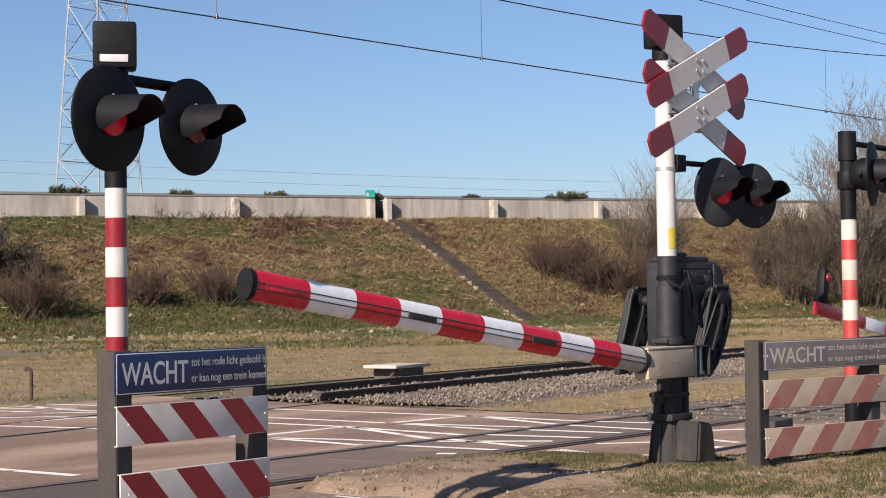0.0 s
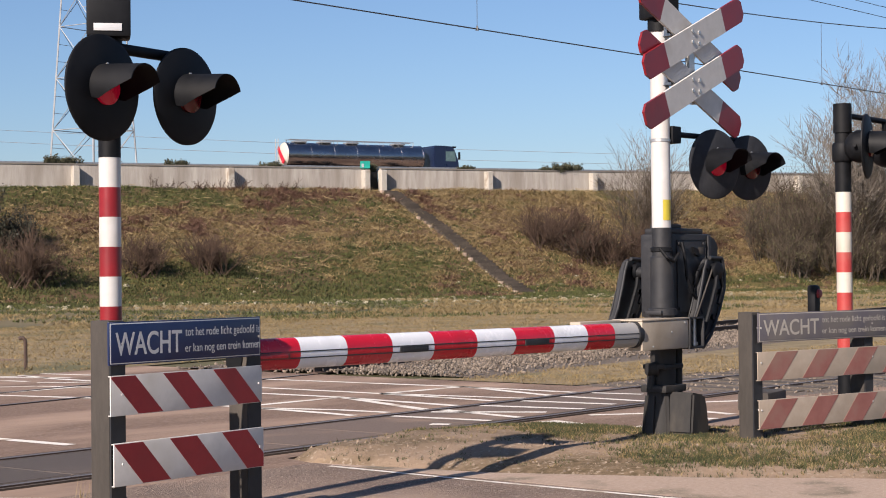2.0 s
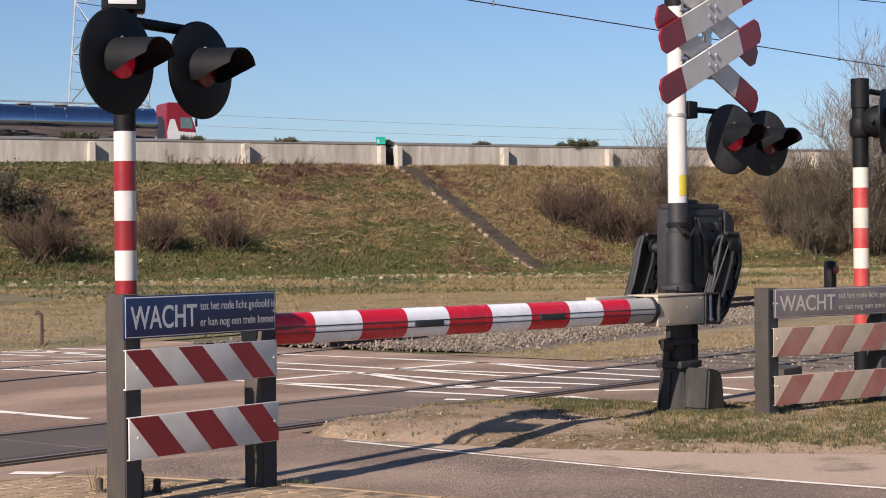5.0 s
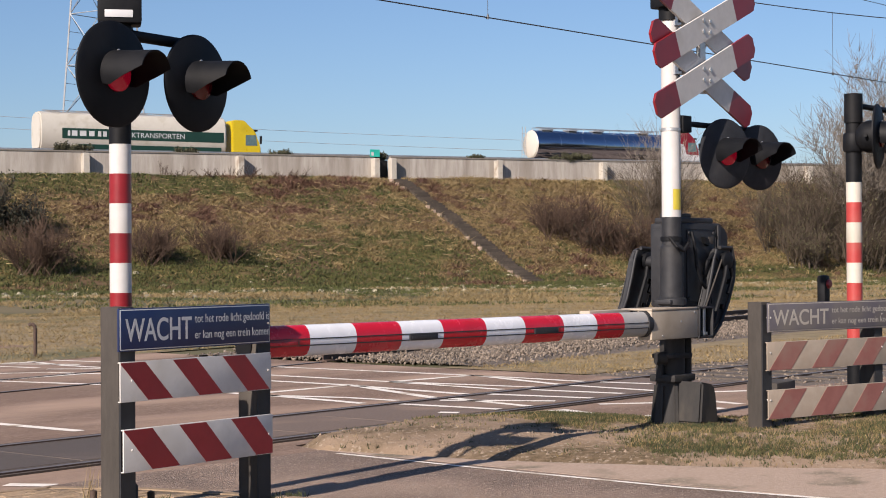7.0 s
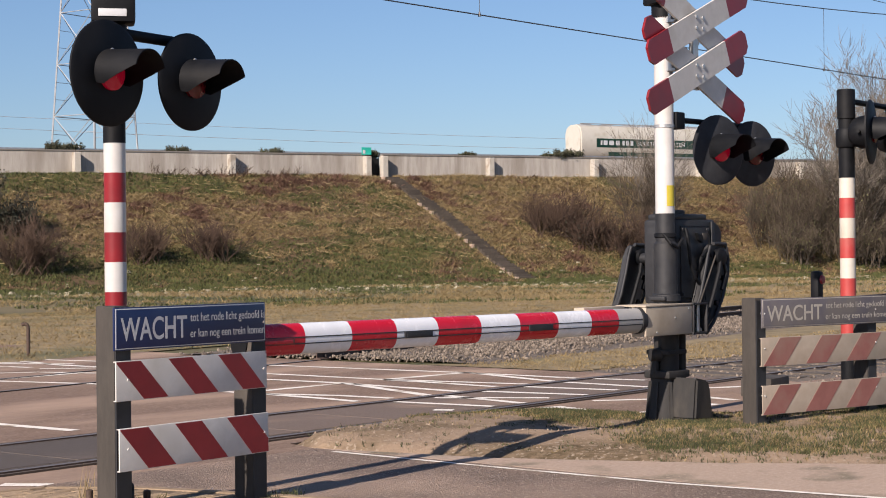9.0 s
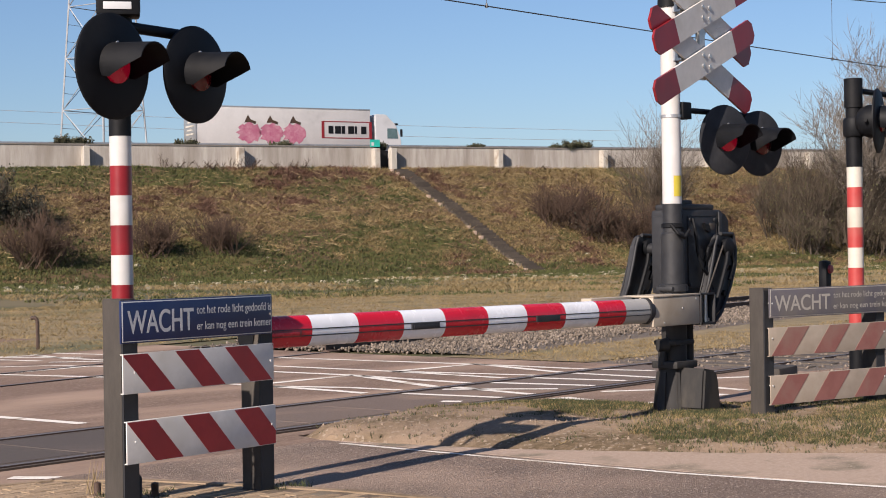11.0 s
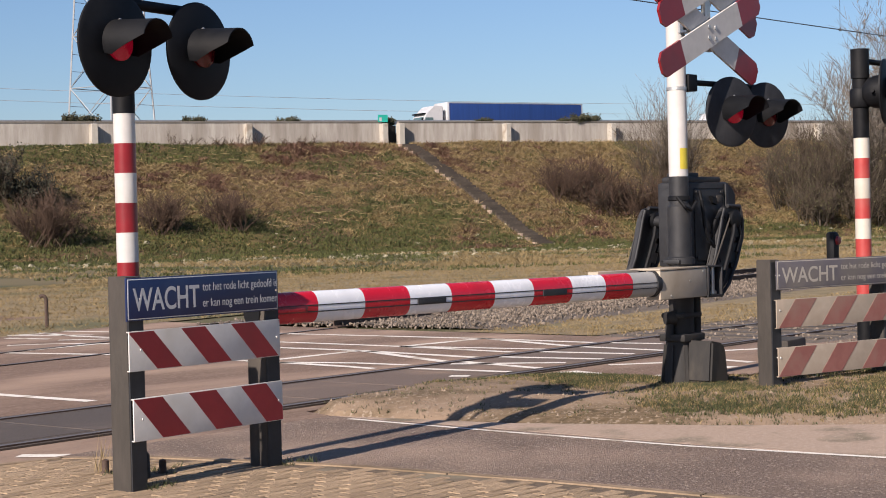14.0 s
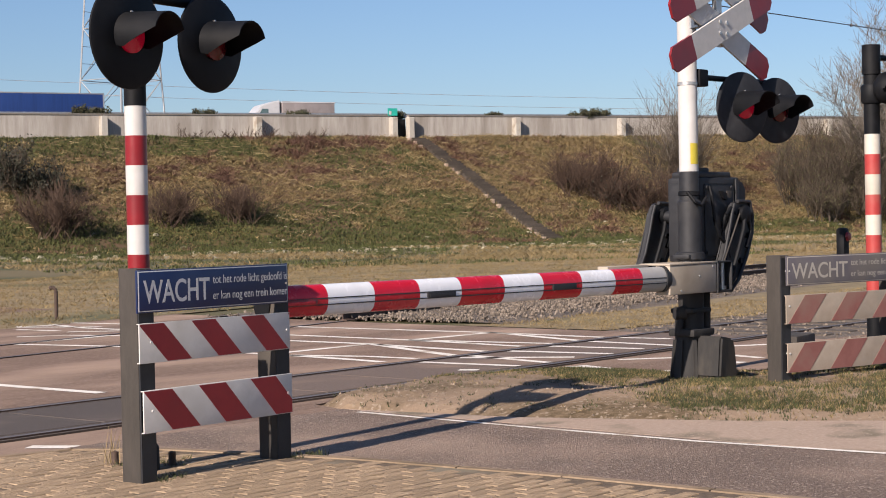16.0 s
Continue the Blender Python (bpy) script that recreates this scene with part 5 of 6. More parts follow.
def lay_straw(spots, rnd):
    """Long bleached stalks lying about on the slope."""
    vs, fs = [], []
    for x, y, z, s in spots:
        for _ in range(2):
            a, ln, w = rnd.uniform(0, math.tau), rnd.uniform(0.25, 0.7) * s, 0.011 * s
            d = WD * math.cos(a) + (WN + Vector((0, 0, 0.4))) * math.sin(a)
            c = Vector((x + rnd.gauss(0, 0.2), y + rnd.gauss(0, 0.2), z + rnd.uniform(0.09, 0.2)))
            n = Vector((0, 0, 1))
            i = len(vs)
            vs += [tuple(c - d * ln / 2 - n * w), tuple(c + d * ln / 2 - n * w * 0.4 + n * 0.1), tuple(c + d * ln / 2 + n * w * 0.4 + n * 0.1), tuple(c - d * ln / 2 + n * w)]
            fs.append((i, i + 1, i + 2, i + 3))
    me = bpy.data.meshes.new("straw")
    me.from_pydata(vs, [], fs)
    me.materials.append(M_STRAW)
    tagged(new("straw", me), "long bleached stalks lying on the embankment grass", "straw", kind="stuff")


def scatter():
    rnd = random.Random(5)
    green, dry, brown = [], [], []
    straw = []
    for _ in range(64000):
        u, o = rnd.uniform(-40, 36), rnd.uniform(-23, -0.4)
        if abs(u + 2.95) < 0.68 and o > -21:
            continue
        v = noise.noise((u * 0.11, o * 0.16, 1.5))
        k = 0.6 * v + 0.7 * noise.noise((u * 0.45, o * 0.6, 8)) + 0.35 * noise.noise((u * 1.6, o * 1.6, 3))
        g = -0.22 + (0.065 if o < -13 else 0.012) * (-13 - o)
        if u < -17 and o > -5:
            g = 0.16
        if u > 4:
            g -= 0.10
        b = 0.55 - 0.78 * math.exp(-((u + 12) / 8.0) ** 2 - ((o + 3.5) / 4.0) ** 2)
        p = wall_at(u, o, bank_z(u, o) + 0.01)
        q = (p.x, p.y, p.z, rnd.uniform(0.6, 1.5))
        h = k + rnd.gauss(0, 0.16)
        (green if h < g else brown if h > b else dry).append(q)
        if rnd.random() < 0.03 and -17 < o:
            straw.append(q)
    for _ in range(15000):
        u, o = rnd.uniform(-45, 40), -23 - 40 * rnd.random() ** 1.4
        p = wall_at(u, o, 0)
        k = noise.noise((p.x * 0.12, p.y * 0.12, 4))
        q = (p.x, p.y, land(p.x, p.y) + 0.02, rnd.uniform(0.5, 1.1))
        (green if k < (0.16 if o > -36 else -0.05) else dry).append(q)
    blades("bank_grass", green, M_BLADE_G, "short green grass tufts on the embankment and meadow", h=(0.05, 0.16), spread=0.25, n=5, w=0.035, lean=1.2)
    blades("bank_grass", dry, M_BLADE_D, "straw-coloured grass tufts on the embankment", h=(0.06, 0.2), spread=0.28, n=5, w=0.026, lean=3.0)
    blades("bank_grass", brown, M_BLADE_B, "brown dead stalks in the embankment grass", h=(0.08, 0.28), spread=0.28, n=8, w=0.032, lean=2.6)
    lay_straw(straw, rnd)
    strips = []
    for _ in range(34000):
        s, w = rnd.uniform(-16, 50), rnd.uniform(3.2, 24)
        p = far_at(s, w)
        strips.append((p.x, p.y, land(p.x, p.y) + 0.02, rnd.uniform(0.5, 1.2)))
    for _ in range(2500):
        p = Vector((rnd.uniform(17.5, 32), rnd.uniform(12.6, 15.2), 0))
        if (p - F0).dot(FN) < -3.2:
            strips.append((p.x, p.y, -0.01, rnd.uniform(0.4, 0.8)))
    blades("dry_grass", strips, M_BLADE_D, "bleached dry grass beside the tracks", h=(0.02, 0.06), spread=0.16, n=6, w=0.009, lean=3.0)
    isl_g, isl_d = [], []
    for _ in range(60000):
        x, y = rnd.uniform(9.35, 16), rnd.uniform(4.6, 9.95)
        if not inside(x, y) or (inside(x, y, BARE) and rnd.random() < 0.97):
            continue
        k = noise.noise((x * 1.1, y * 1.1, 2.2)) + 0.35 * noise.noise((x * 4, y * 4, 2))
        edge = (x - 9.4) + 0.62 * (y - 7.8) if y < 9 else 1
        if k > 0.08 + 0.12 * rnd.random() and rnd.random() < 0.72:
            continue
        if k > 0.5 or edge < 0.3 + 0.35 * noise.noise((x * 2, y * 2, 0)):
            if rnd.random() < 0.82:
                continue
        z = verge_z(x, y) + 0.004
        (isl_g if rnd.random() < 0.62 - 0.5 * k else isl_d).append((x, y, z, rnd.uniform(0.5, 1.1)))
    blades("verge_grass", isl_g, M_BLADE_V, "short green grass on the island", h=(0.012, 0.036), spread=0.06, n=7, w=0.005, lean=1.2)
    blades("verge_grass", isl_d, M_BLADE_D, "short dry grass on the island", h=(0.01, 0.03), spread=0.06, n=6, w=0.004, lean=2.0)
    # crumbs of earth and small stones on the trodden edge of the island
    vs, fs = [], []
    for _ in range(5200):
        x, y = rnd.uniform(9.2, 15), rnd.uniform(4.4, 9.9)
        if not inside(x, y) or ((x - 9.4) + 0.62 * (y - 7.8) > 1.7 and rnd.random() < 0.85):
            continue
        r, z = 0.004 + 0.014 * rnd.random() ** 3, verge_z(x, y)
        i, a0 = len(vs), rnd.uniform(0, 6)
        vs.append((x, y, z + r * rnd.uniform(0.7, 1.3)))
        for k in range(5):
            q = r * rnd.uniform(0.7, 1.3)
            vs.append((x + q * math.cos(a0 + k * math.tau / 5), y + q * math.sin(a0 + k * math.tau / 5), z - 0.003))
            fs.append((i, i + 1 + k, i + 1 + (k + 1) % 5))
    me = bpy.data.meshes.new("earth_crumbs")
    me.from_pydata(vs, [], fs)
    me.materials.append(M_CRUMB)
    tagged(new("earth_crumbs", me), "loose earth crumbs and pebbles on the bare edge", "pebbles", kind="stuff")
    # pale clods in the meadow at the foot of the slope
    vs, fs = [], []
    for _ in range(520):
        u, o = rnd.uniform(-42, 36), rnd.choice((-27, -29, -32, -36)) + rnd.gauss(0, 2.2) if rnd.random() < 0.86 else rnd.uniform(-22, -15)
        p = wall_at(u, o, 0)
        z = bank_z(u, o) if o > -23.4 else land(p.x, p.y)
        r, n = rnd.uniform(0.08, 0.3), 7
        i = len(vs)
        top = rnd.uniform(0.05, 0.13)
        for k in range(3):
            a = k * math.tau / 3 + u
            vs.append((p.x + 0.5 * r * math.cos(a), p.y + 0.5 * r * math.sin(a), z + top * rnd.uniform(0.8, 1.2)))
        fs.append((i, i + 1, i + 2))
        for k in range(n):
            a = k * math.tau / n
            q = r * rnd.uniform(0.6, 1.2)
            vs.append((p.x + q * math.cos(a + u), p.y + q * math.sin(a + u), z - 0.01))
            fs.append((i + 3 + k, i + 3 + (k + 1) % n, i + (k * 3 // n + (1 if k * 3 % n > n // 2 else 0)) % 3))
        for k in range(3):
            fs.append((i + k, i + 3 + (k * n) // 3, i + (k + 1) % 3))
    me = bpy.data.meshes.new("pale_clods")
    me.from_pydata(vs, [], fs)
    me.materials.append(M_PALE)
    tagged(new("pale_clods", me), "pale dry clods and tussocks scattered over the meadow", "clods", kind="stuff")


def weeds():
    """Dry weeds at the stubs and at the feet of the fence posts."""
    rnd = random.Random(21)
    tall = [(6.2 + rnd.gauss(0, 0.05), 8.2 + rnd.gauss(0, 0.05), 0.02, rnd.uniform(0.6, 1.2)) for _ in range(5)]
    low = [(x + rnd.gauss(0, 0.06), y + rnd.gauss(0, 0.04), 0.025, rnd.uniform(0.5, 1.1)) for x, y in ((6.0, 7.43), (6.08, 7.48), (7.08, 7.52), (7.16, 7.5), (6.25, 8.12), (6.42, 7.9), (6.5, 8.0)) for _ in range(9)]
    blades("weeds", tall, M_BLADE_D, "thin dry weed stalks beside a rusty stub", h=(0.12, 0.34), spread=0.05, n=2, w=0.004, lean=0.5, category="weeds")
    blades("weeds", low, M_BLADE_V, "small weed tufts between the paving bricks", h=(0.015, 0.05), spread=0.05, n=7, w=0.004, lean=1.6, category="weeds")


weeds()
ISLAND = [(9.3, 9.4), (9.5, 7.8), (10.2, 6.3), (10.75, 5.4), (12.0, 2.4), (26, 2.4), (26, 6.8), (15.4, 7.35), (13.55, 7.75), (12.72, 8.6), (12.65, 9.62), (11.3, 9.97), (9.4, 9.72)]


BARE = [(9.2, 9.9), (10.2, 10.0), (11.0, 9.5), (11.3, 9.1), (11.1, 8.2), (10.5, 7.55), (10.2, 6.75), (9.8, 6.7), (9.2, 7.8)]   # trodden corner


def inside(x, y, area=ISLAND):
    c = False
    for (x0, y0), (x1, y1) in zip(area, area[1:] + area[:1]):
        if (y0 > y) != (y1 > y) and x < (x1 - x0) * (y - y0) / (y1 - y0) + x0:
            c = not c
    return c


scatter()


# ---- vehicles on the motorway ----
def wheel(parent, x, y, r=0.5):
    bm = bmesh.new()
    w = 0.17
    lathe(bm, [(r * 0.55, -w), (r * 0.92, -w), (r, -w * 0.7), (r, w * 0.7), (r * 0.92, w), (r * 0.55, w)], 20, Matrix.Translation((x, y, r)) @ Matrix.Rotation(radians(90), 4, "X"))
    t = part("wheel", bm, M_TYRE, parent)
    bm = bmesh.new()
    lathe(bm, [(0, -w * 0.8), (r * 0.3, -w * 0.85), (r * 0.55, -w * 0.9), (r * 0.55, w * 0.9), (r * 0.3, w * 0.85), (0, w * 0.8)], 14, Matrix.Translation((x, y, r)) @ Matrix.Rotation(radians(90), 4, "X"))
    part("rim", bm, M_GALV, t)


def cab(parent, paint_mat, h=3.75, second=None):
    """Tractor unit, its front at x = 0."""
    bm = bmesh.new()
    o = [(-2.3, 0.95), (-0.05, 0.75), (0.0, 1.6), (-0.12, 2.0), (-0.42, 2.85), (-0.62, 3.05), (-1.35, h), (-2.2, h), (-2.3, h - 0.1)]
    prism(bm, o, 1, -1.24, 1.24)
    bmesh.ops.bevel(bm, geom=bm.edges[:], offset=0.06, segments=2, affect="EDGES")
    c = part("cab", bm, paint_mat, parent)
    for s in (-1, 1):
        bm = bmesh.new()
        prism(bm, [(-1.25, 1.85), (-0.3, 1.85), (-0.42, 2.65), (-1.25, 2.65)], 1, s * 1.235, s * 1.252)
        part("side_window", bm, M_GLASS, c)
        bm = bmesh.new()
        box(bm, -0.12, 0.02, s * 1.32 - 0.1, s * 1.32 + 0.1, 2.0, 2.6, 0.04)
        part("mirror", bm, M_BLACK, c)
        if second:
            bm = bmesh.new()
            prism(bm, [(-2.28, 1.0), (-0.06, 1.0), (-0.02, 1.55), (-1.4, 1.62), (-1.7, 2.5), (-2.05, 2.5), (-2.28, 1.6)], 1, s * 1.236, s * 1.249)
            part("livery_patch", bm, second, c)
    bm = bmesh.new()
    prism(bm, [(-1.1, 1.95), (1.1, 1.95), (1.05, 2.75), (-1.05, 2.75)], 0, -0.02, 0.0)
    bm.transform(Matrix.Translation((-0.11, 0, 1.95)) @ Matrix.Rotation(radians(-19), 4, "Y") @ Matrix.Translation((0.02, 0, -1.95)))
    part("windscreen", bm, M_GLASS, c)
    bm = bmesh.new()
    box(bm, -0.55, -0.2, -1.1, 1.1, 2.95, 3.08, 0.03)
    part("sun_visor", bm, M_BLACK, c)
    bm = bmesh.new()
    box(bm, -6.2, -2.2, -0.45, 0.45, 0.6, 1.0, 0.03)
    part("chassis", bm, M_BLACK, parent)
    for x in (-1.35, -5.0):
        for s in (-1, 1):
            wheel(parent, x, s * 1.05)


def trailer_gear(parent, L):
    for x in (-L + 1.4, -L + 2.7, -L + 4.0):
        for s in (-1, 1):
            wheel(parent, x, s * 1.05)
    bm = bmesh.new()
    box(bm, -L + 0.2, -3.2, -0.45, 0.45, 0.95, 1.2, 0.02)
    box(bm, -L + 0.05, -L + 0.2, -1.2, 1.2, 0.5, 0.75, 0.02)
    part("trailer_chassis", bm, M_BLACK, parent)


def tank(parent, L, r, zc, material, x0, end_mat, squash=1.0, red_end=False):
    bm = bmesh.new()
    m = Matrix.Translation((-L + 0.15, 0, zc)) @ Matrix.Rotation(radians(90), 4, "Y") @ Matrix.Diagonal((squash, 1, 1, 1))
    n = L - 0.15 - x0
    lathe(bm, [(r, 0.0), (r, n), (r * 0.93, n + 0.16), (r * 0.6, n + 0.3), (0, n + 0.34)], 36, m)
    t = part("tank", bm, material, parent)
    bm = bmesh.new()
    lathe(bm, [(r * 1.0, 0.0), (r * 0.93, -0.12), (r * 0.6, -0.24), (0, -0.28)], 36, m)
    te = part("tank_end", bm, end_mat, t)
    if red_end:
        bm = bmesh.new()
        prism(bm, [(-0.75, zc - 0.55), (-0.35, zc - 0.75), (0.75, zc + 0.45), (0.45, zc + 0.7)], 0, -L - 0.14, -L - 0.11)
        part("red_marking", bm, M_RED_BRIGHT, te, smooth=False)
    for k in range(7):
        bm = bmesh.new()
        x = n * (k + 0.02) / 6
        lathe(bm, [(r, x - 0.05), (r * 1.012, x - 0.04), (r * 1.012, x + 0.04), (r, x + 0.05)], 36, m)
        part("tank_band", bm, material, t)
    bm = bmesh.new()
    top = zc + r * squash
    for s in (-0.35, 0.35):
        tube(bm, (-L + 0.4, s, top + 0.22), (-x0 - 0.6, s, top + 0.22), 0.03, seg=6)
        for k in range(9):
            x = -L + 0.5 + k * (n - 1) / 8
            tube(bm, (x, s, top - 0.1), (x, s, top + 0.22), 0.025, seg=6)
    for k in (0.12, 0.3, 0.5, 0.85):
        x = -L + n * k
        box(bm, x - 0.5, x + 0.5, -0.4, 0.4, top + 0.0, top + 0.12, 0.02)
    part("walkway", bm, M_GALV, t)
    bm = bmesh.new()
    for s in (-0.25, 0.25):
        tube(bm, (-L - 0.25, s + 0.6, 0.9), (-L - 0.2, s + 0.6, top + 0.3), 0.03, seg=6)
    for k in range(7):
        tube(bm, (-L - 0.24, 0.35, 1.0 + k * 0.35), (-L - 0.24, 0.85, 1.0 + k * 0.35), 0.025, seg=6)
    part("ladder", bm, M_GALV, t)
    return t


M_CHROME = mat("polished_tank_steel", (0.30, 0.29, 0.30), (0.42, 0.41, 0.42), 2, 0.26, 0.02, 1.0, stretch=(0.2, 1, 1))
M_CHROME_BLUE = mat("bluish_polished_tank", (0.30, 0.36, 0.46), (0.40, 0.46, 0.56), 2, 0.12, 0.01, 1.0, stretch=(0.2, 1, 1))
M_CAB_BLUE = mat("dark_blue_cab", (0.012, 0.022, 0.06), (0.018, 0.03, 0.08), 3, 0.3, 0)
M_CAB_RED = mat("deep_red_cab", (0.25, 0.010, 0.025), (0.31, 0.016, 0.034), 3, 0.3, 0)
M_CAB_YELLOW = mat("yellow_cab", (0.78, 0.58, 0.01), (0.84, 0.64, 0.02), 3, 0.3, 0)
M_CAB_WHITE = mat("white_vehicle_paint", (0.76, 0.77, 0.78), (0.82, 0.83, 0.84), 3, 0.3, 0)
M_CREAM = mat("cream_tank_paint", (0.74, 0.70, 0.60), (0.80, 0.76, 0.67), 2, 0.4, 0.02, c=(0.62, 0.57, 0.46), big=0.8)
M_DKGREEN = mat("dark_green_stripe", (0.01, 0.05, 0.035), (0.015, 0.065, 0.045), 3, 0.35, 0)
M_TRAILER = mat("white_trailer_side", (0.74, 0.72, 0.70), (0.80, 0.78, 0.76), 2, 0.4, 0.02)
M_PINK = mat("pink_print", (0.55, 0.12, 0.24), (0.75, 0.38, 0.45), 3.5, 0.5, 0)
M_CURTAIN = mat("blue_curtain", (0.012, 0.05, 0.22), (0.02, 0.07, 0.28), 2, 0.5, 0.1, stretch=(6, 1, 0.3))
M_GREYBOX = mat("grey_box_body", (0.34, 0.30, 0.29), (0.42, 0.38, 0.37), 2, 0.6, 0.05)


def tanker(label, cab_mat, tank_mat, end_mat, L=16.0, r=1.05, second=None, h=3.5):
    t = thing("tanker_truck", label, "truck")
    cab(t, cab_mat, h, second)
    tank(t, L, r, 2.15, tank_mat, 3.1, end_mat, red_end=L < 16)
    trailer_gear(t, L)
    return t


T1 = tanker("polished steel tanker truck with a dark blue cab", M_CAB_BLUE, M_CHROME, M_CREAM, 15.0, 0.95, h=3.1)
T2 = tanker("bluish polished tanker truck with a red and white cab", M_CAB_RED, M_CHROME_BLUE, M_CREAM, 16.6, 1.2, M_CAB_WHITE, h=3.75)


def bulk_truck():
    t = thing("bulk_truck", "cream bulk tanker with dark green stripe and yellow cab", "truck")
    cab(t, M_CAB_YELLOW, 3.75)
    L = 16.9
    bm = bmesh.new()
    o = [(-0.95, 1.2), (0.95, 1.2), (1.24, 1.7), (1.25, 3.2), (1.0, 3.75), (0.5, 3.95), (-0.5, 3.95), (-1.0, 3.75), (-1.25, 3.2), (-1.24, 1.7)]
    prism(bm, o, 0, -L, -2.75)
    bmesh.ops.bevel(bm, geom=[e for e in bm.edges if abs(e.verts[0].co.x - e.verts[1].co.x) < 0.01], offset=0.12, segments=2, affect="EDGES")
    b = part("hopper_body", bm, M_CREAM, t)
    for s in (-1, 1):
        bm = bmesh.new()
        box(bm, -L + 1.6, -3.0, s * 1.25 - 0.008, s * 1.25 + 0.008, 2.0, 2.75)
        g = part("side_stripe", bm, M_DKGREEN, b)
        bm = bmesh.new()
        box(bm, -L + 2.8, -3.2, s * 1.25 - 0.01, s * 1.25 + 0.01, 1.25, 1.62)
        part("lower_stripe", bm, M_DKGREEN, b)
        # name on the stripe as plain bars, the trade word as letters
        x = -L + 2.0
        for w in (0.22, 0.5, 0.6, 0.5, 0.0, 0.3, 0.35, 0.4):
            if w:
                bm = bmesh.new()
                box(bm, x, x + w * 0.8, s * 1.262 - 0.004, s * 1.262 + 0.004, 2.2, 2.58)
                part("emblem_bar", bm, M_CAB_WHITE, g)
            x += w + 0.08
    lettering("BULKTRANSPORTEN", 0.52, -L + 5.8, 2.2, -1.268, M_CAB_WHITE, b, 5.0)
    bm = bmesh.new()
    for k in range(6):
        x = -L + 1.2 + k * 2.2
        box(bm, x - 0.5, x + 0.5, -0.3, 0.3, 3.93, 4.03, 0.03)
    tube(bm, (-L + 0.3, -0.7, 4.02), (-3, -0.7, 4.02), 0.04, seg=6)
    part("roof_hatches", bm, M_GALV, b)
    trailer_gear(t, L)
    return t


T3 = bulk_truck()


def box_truck(label, cab_mat, side_mat, L=17.2, h=4.1):
    t = thing("box_truck", label, "truck")
    cab(t, cab_mat, 3.75)
    bm = bmesh.new()
    box(bm, -L, -2.75, -1.27, 1.27, 1.15, h, 0.04)
    b = part("trailer_body", bm, side_mat, t)
    bm = bmesh.new()
    box(bm, -L - 0.005, -2.74, -1.28, 1.28, h - 0.1, h + 0.005, 0.01)
    box(bm, -L - 0.005, -L + 0.12, -1.28, 1.28, 1.14, h, 0.01)
    part("trim", bm, M_GALV, b)
    trailer_gear(t, L)
    return t, b


T4, b4 = box_truck("white refrigerated trailer with pink fruit print and white cab", M_CAB_WHITE, M_TRAILER)
for k_, x_ in enumerate((-12.9, -11.1, -9.2)):
    bm = bmesh.new()
    n_ = 22
    o_ = [(x_ + 0.95 * math.cos(a * math.tau / n_) * (1 + 0.18 * math.sin(3 * a)), 2.1 + 0.75 * math.sin(a * math.tau / n_) * (1 + 0.2 * math.cos(2.3 * a + k_))) for a in range(n_)]
    prism(bm, o_, 1, -1.283, -1.272)
    part("fruit_print", bm, M_PINK, b4, "pink printed patch", smooth=False)
    bm = bmesh.new()
    prism(bm, [(x_ - 0.4, 2.85), (x_ + 0.0, 2.9), (x_ + 0.5, 2.75), (x_ + 0.55, 2.95), (x_ + 0.1, 3.1), (x_ - 0.1, 3.45), (x_ - 0.3, 3.1)], 1, -1.284, -1.272)
    part("leaf_print", bm, M_TWIG_RED, b4, smooth=False)
bm = bmesh.new()
for q_ in ((-7.1, -2.95, 3.05, 3.12), (-7.1, -2.95, 1.78, 1.85), (-7.1, -7.03, 1.78, 3.12), (-3.02, -2.95, 1.78, 3.12)):
    box(bm, q_[0] + 0.4, q_[1] + 0.1, -1.284, -1.272, q_[2], q_[3])
part("emblem_frame", bm, M_POLE_RED, b4)
for k_, w_ in enumerate((0.42, 0.5, 0.3, 0.5, 0.2, 0.45)):
    bm = bmesh.new()
    x_ = -6.35 + k_ * 0.56
    box(bm, x_, x_ + w_, -1.284, -1.272, 2.15, 2.75)
    part("emblem_bar", bm, M_BLACK, b4)
for k_ in range(6):
    bm = bmesh.new()
    w_ = (0.8, 0.5, 0.9, 0.4, 0.7, 0.6)[k_]
    box(bm, -17.22, -17.205, -w_, w_, 1.9 + k_ * 0.3, 2.02 + k_ * 0.3)
    part("door_bar", bm, M_CREAM, b4)
T5, b5 = box_truck("dark blue curtain-sided trailer with a white cab", M_CAB_WHITE, M_CURTAIN, 17.8)
bm = bmesh.new()
box(bm, -2.95, -2.72, -1.29, 1.29, 1.15, 4.1, 0.01)
part("front_bulkhead", bm, M_CAB_WHITE, b5)
for x_ in (-5.0, -6.3):
    bm = bmesh.new()
    lathe(bm, [(0.28, 0), (0.36, 0), (0.36, 0.01), (0.28, 0.01)], 16, Matrix.Translation((x_, 1.272, 1.35)) @ Matrix.Rotation(radians(-90), 4, "X"))
    part("ring_mark", bm, M_CAB_WHITE, b5)


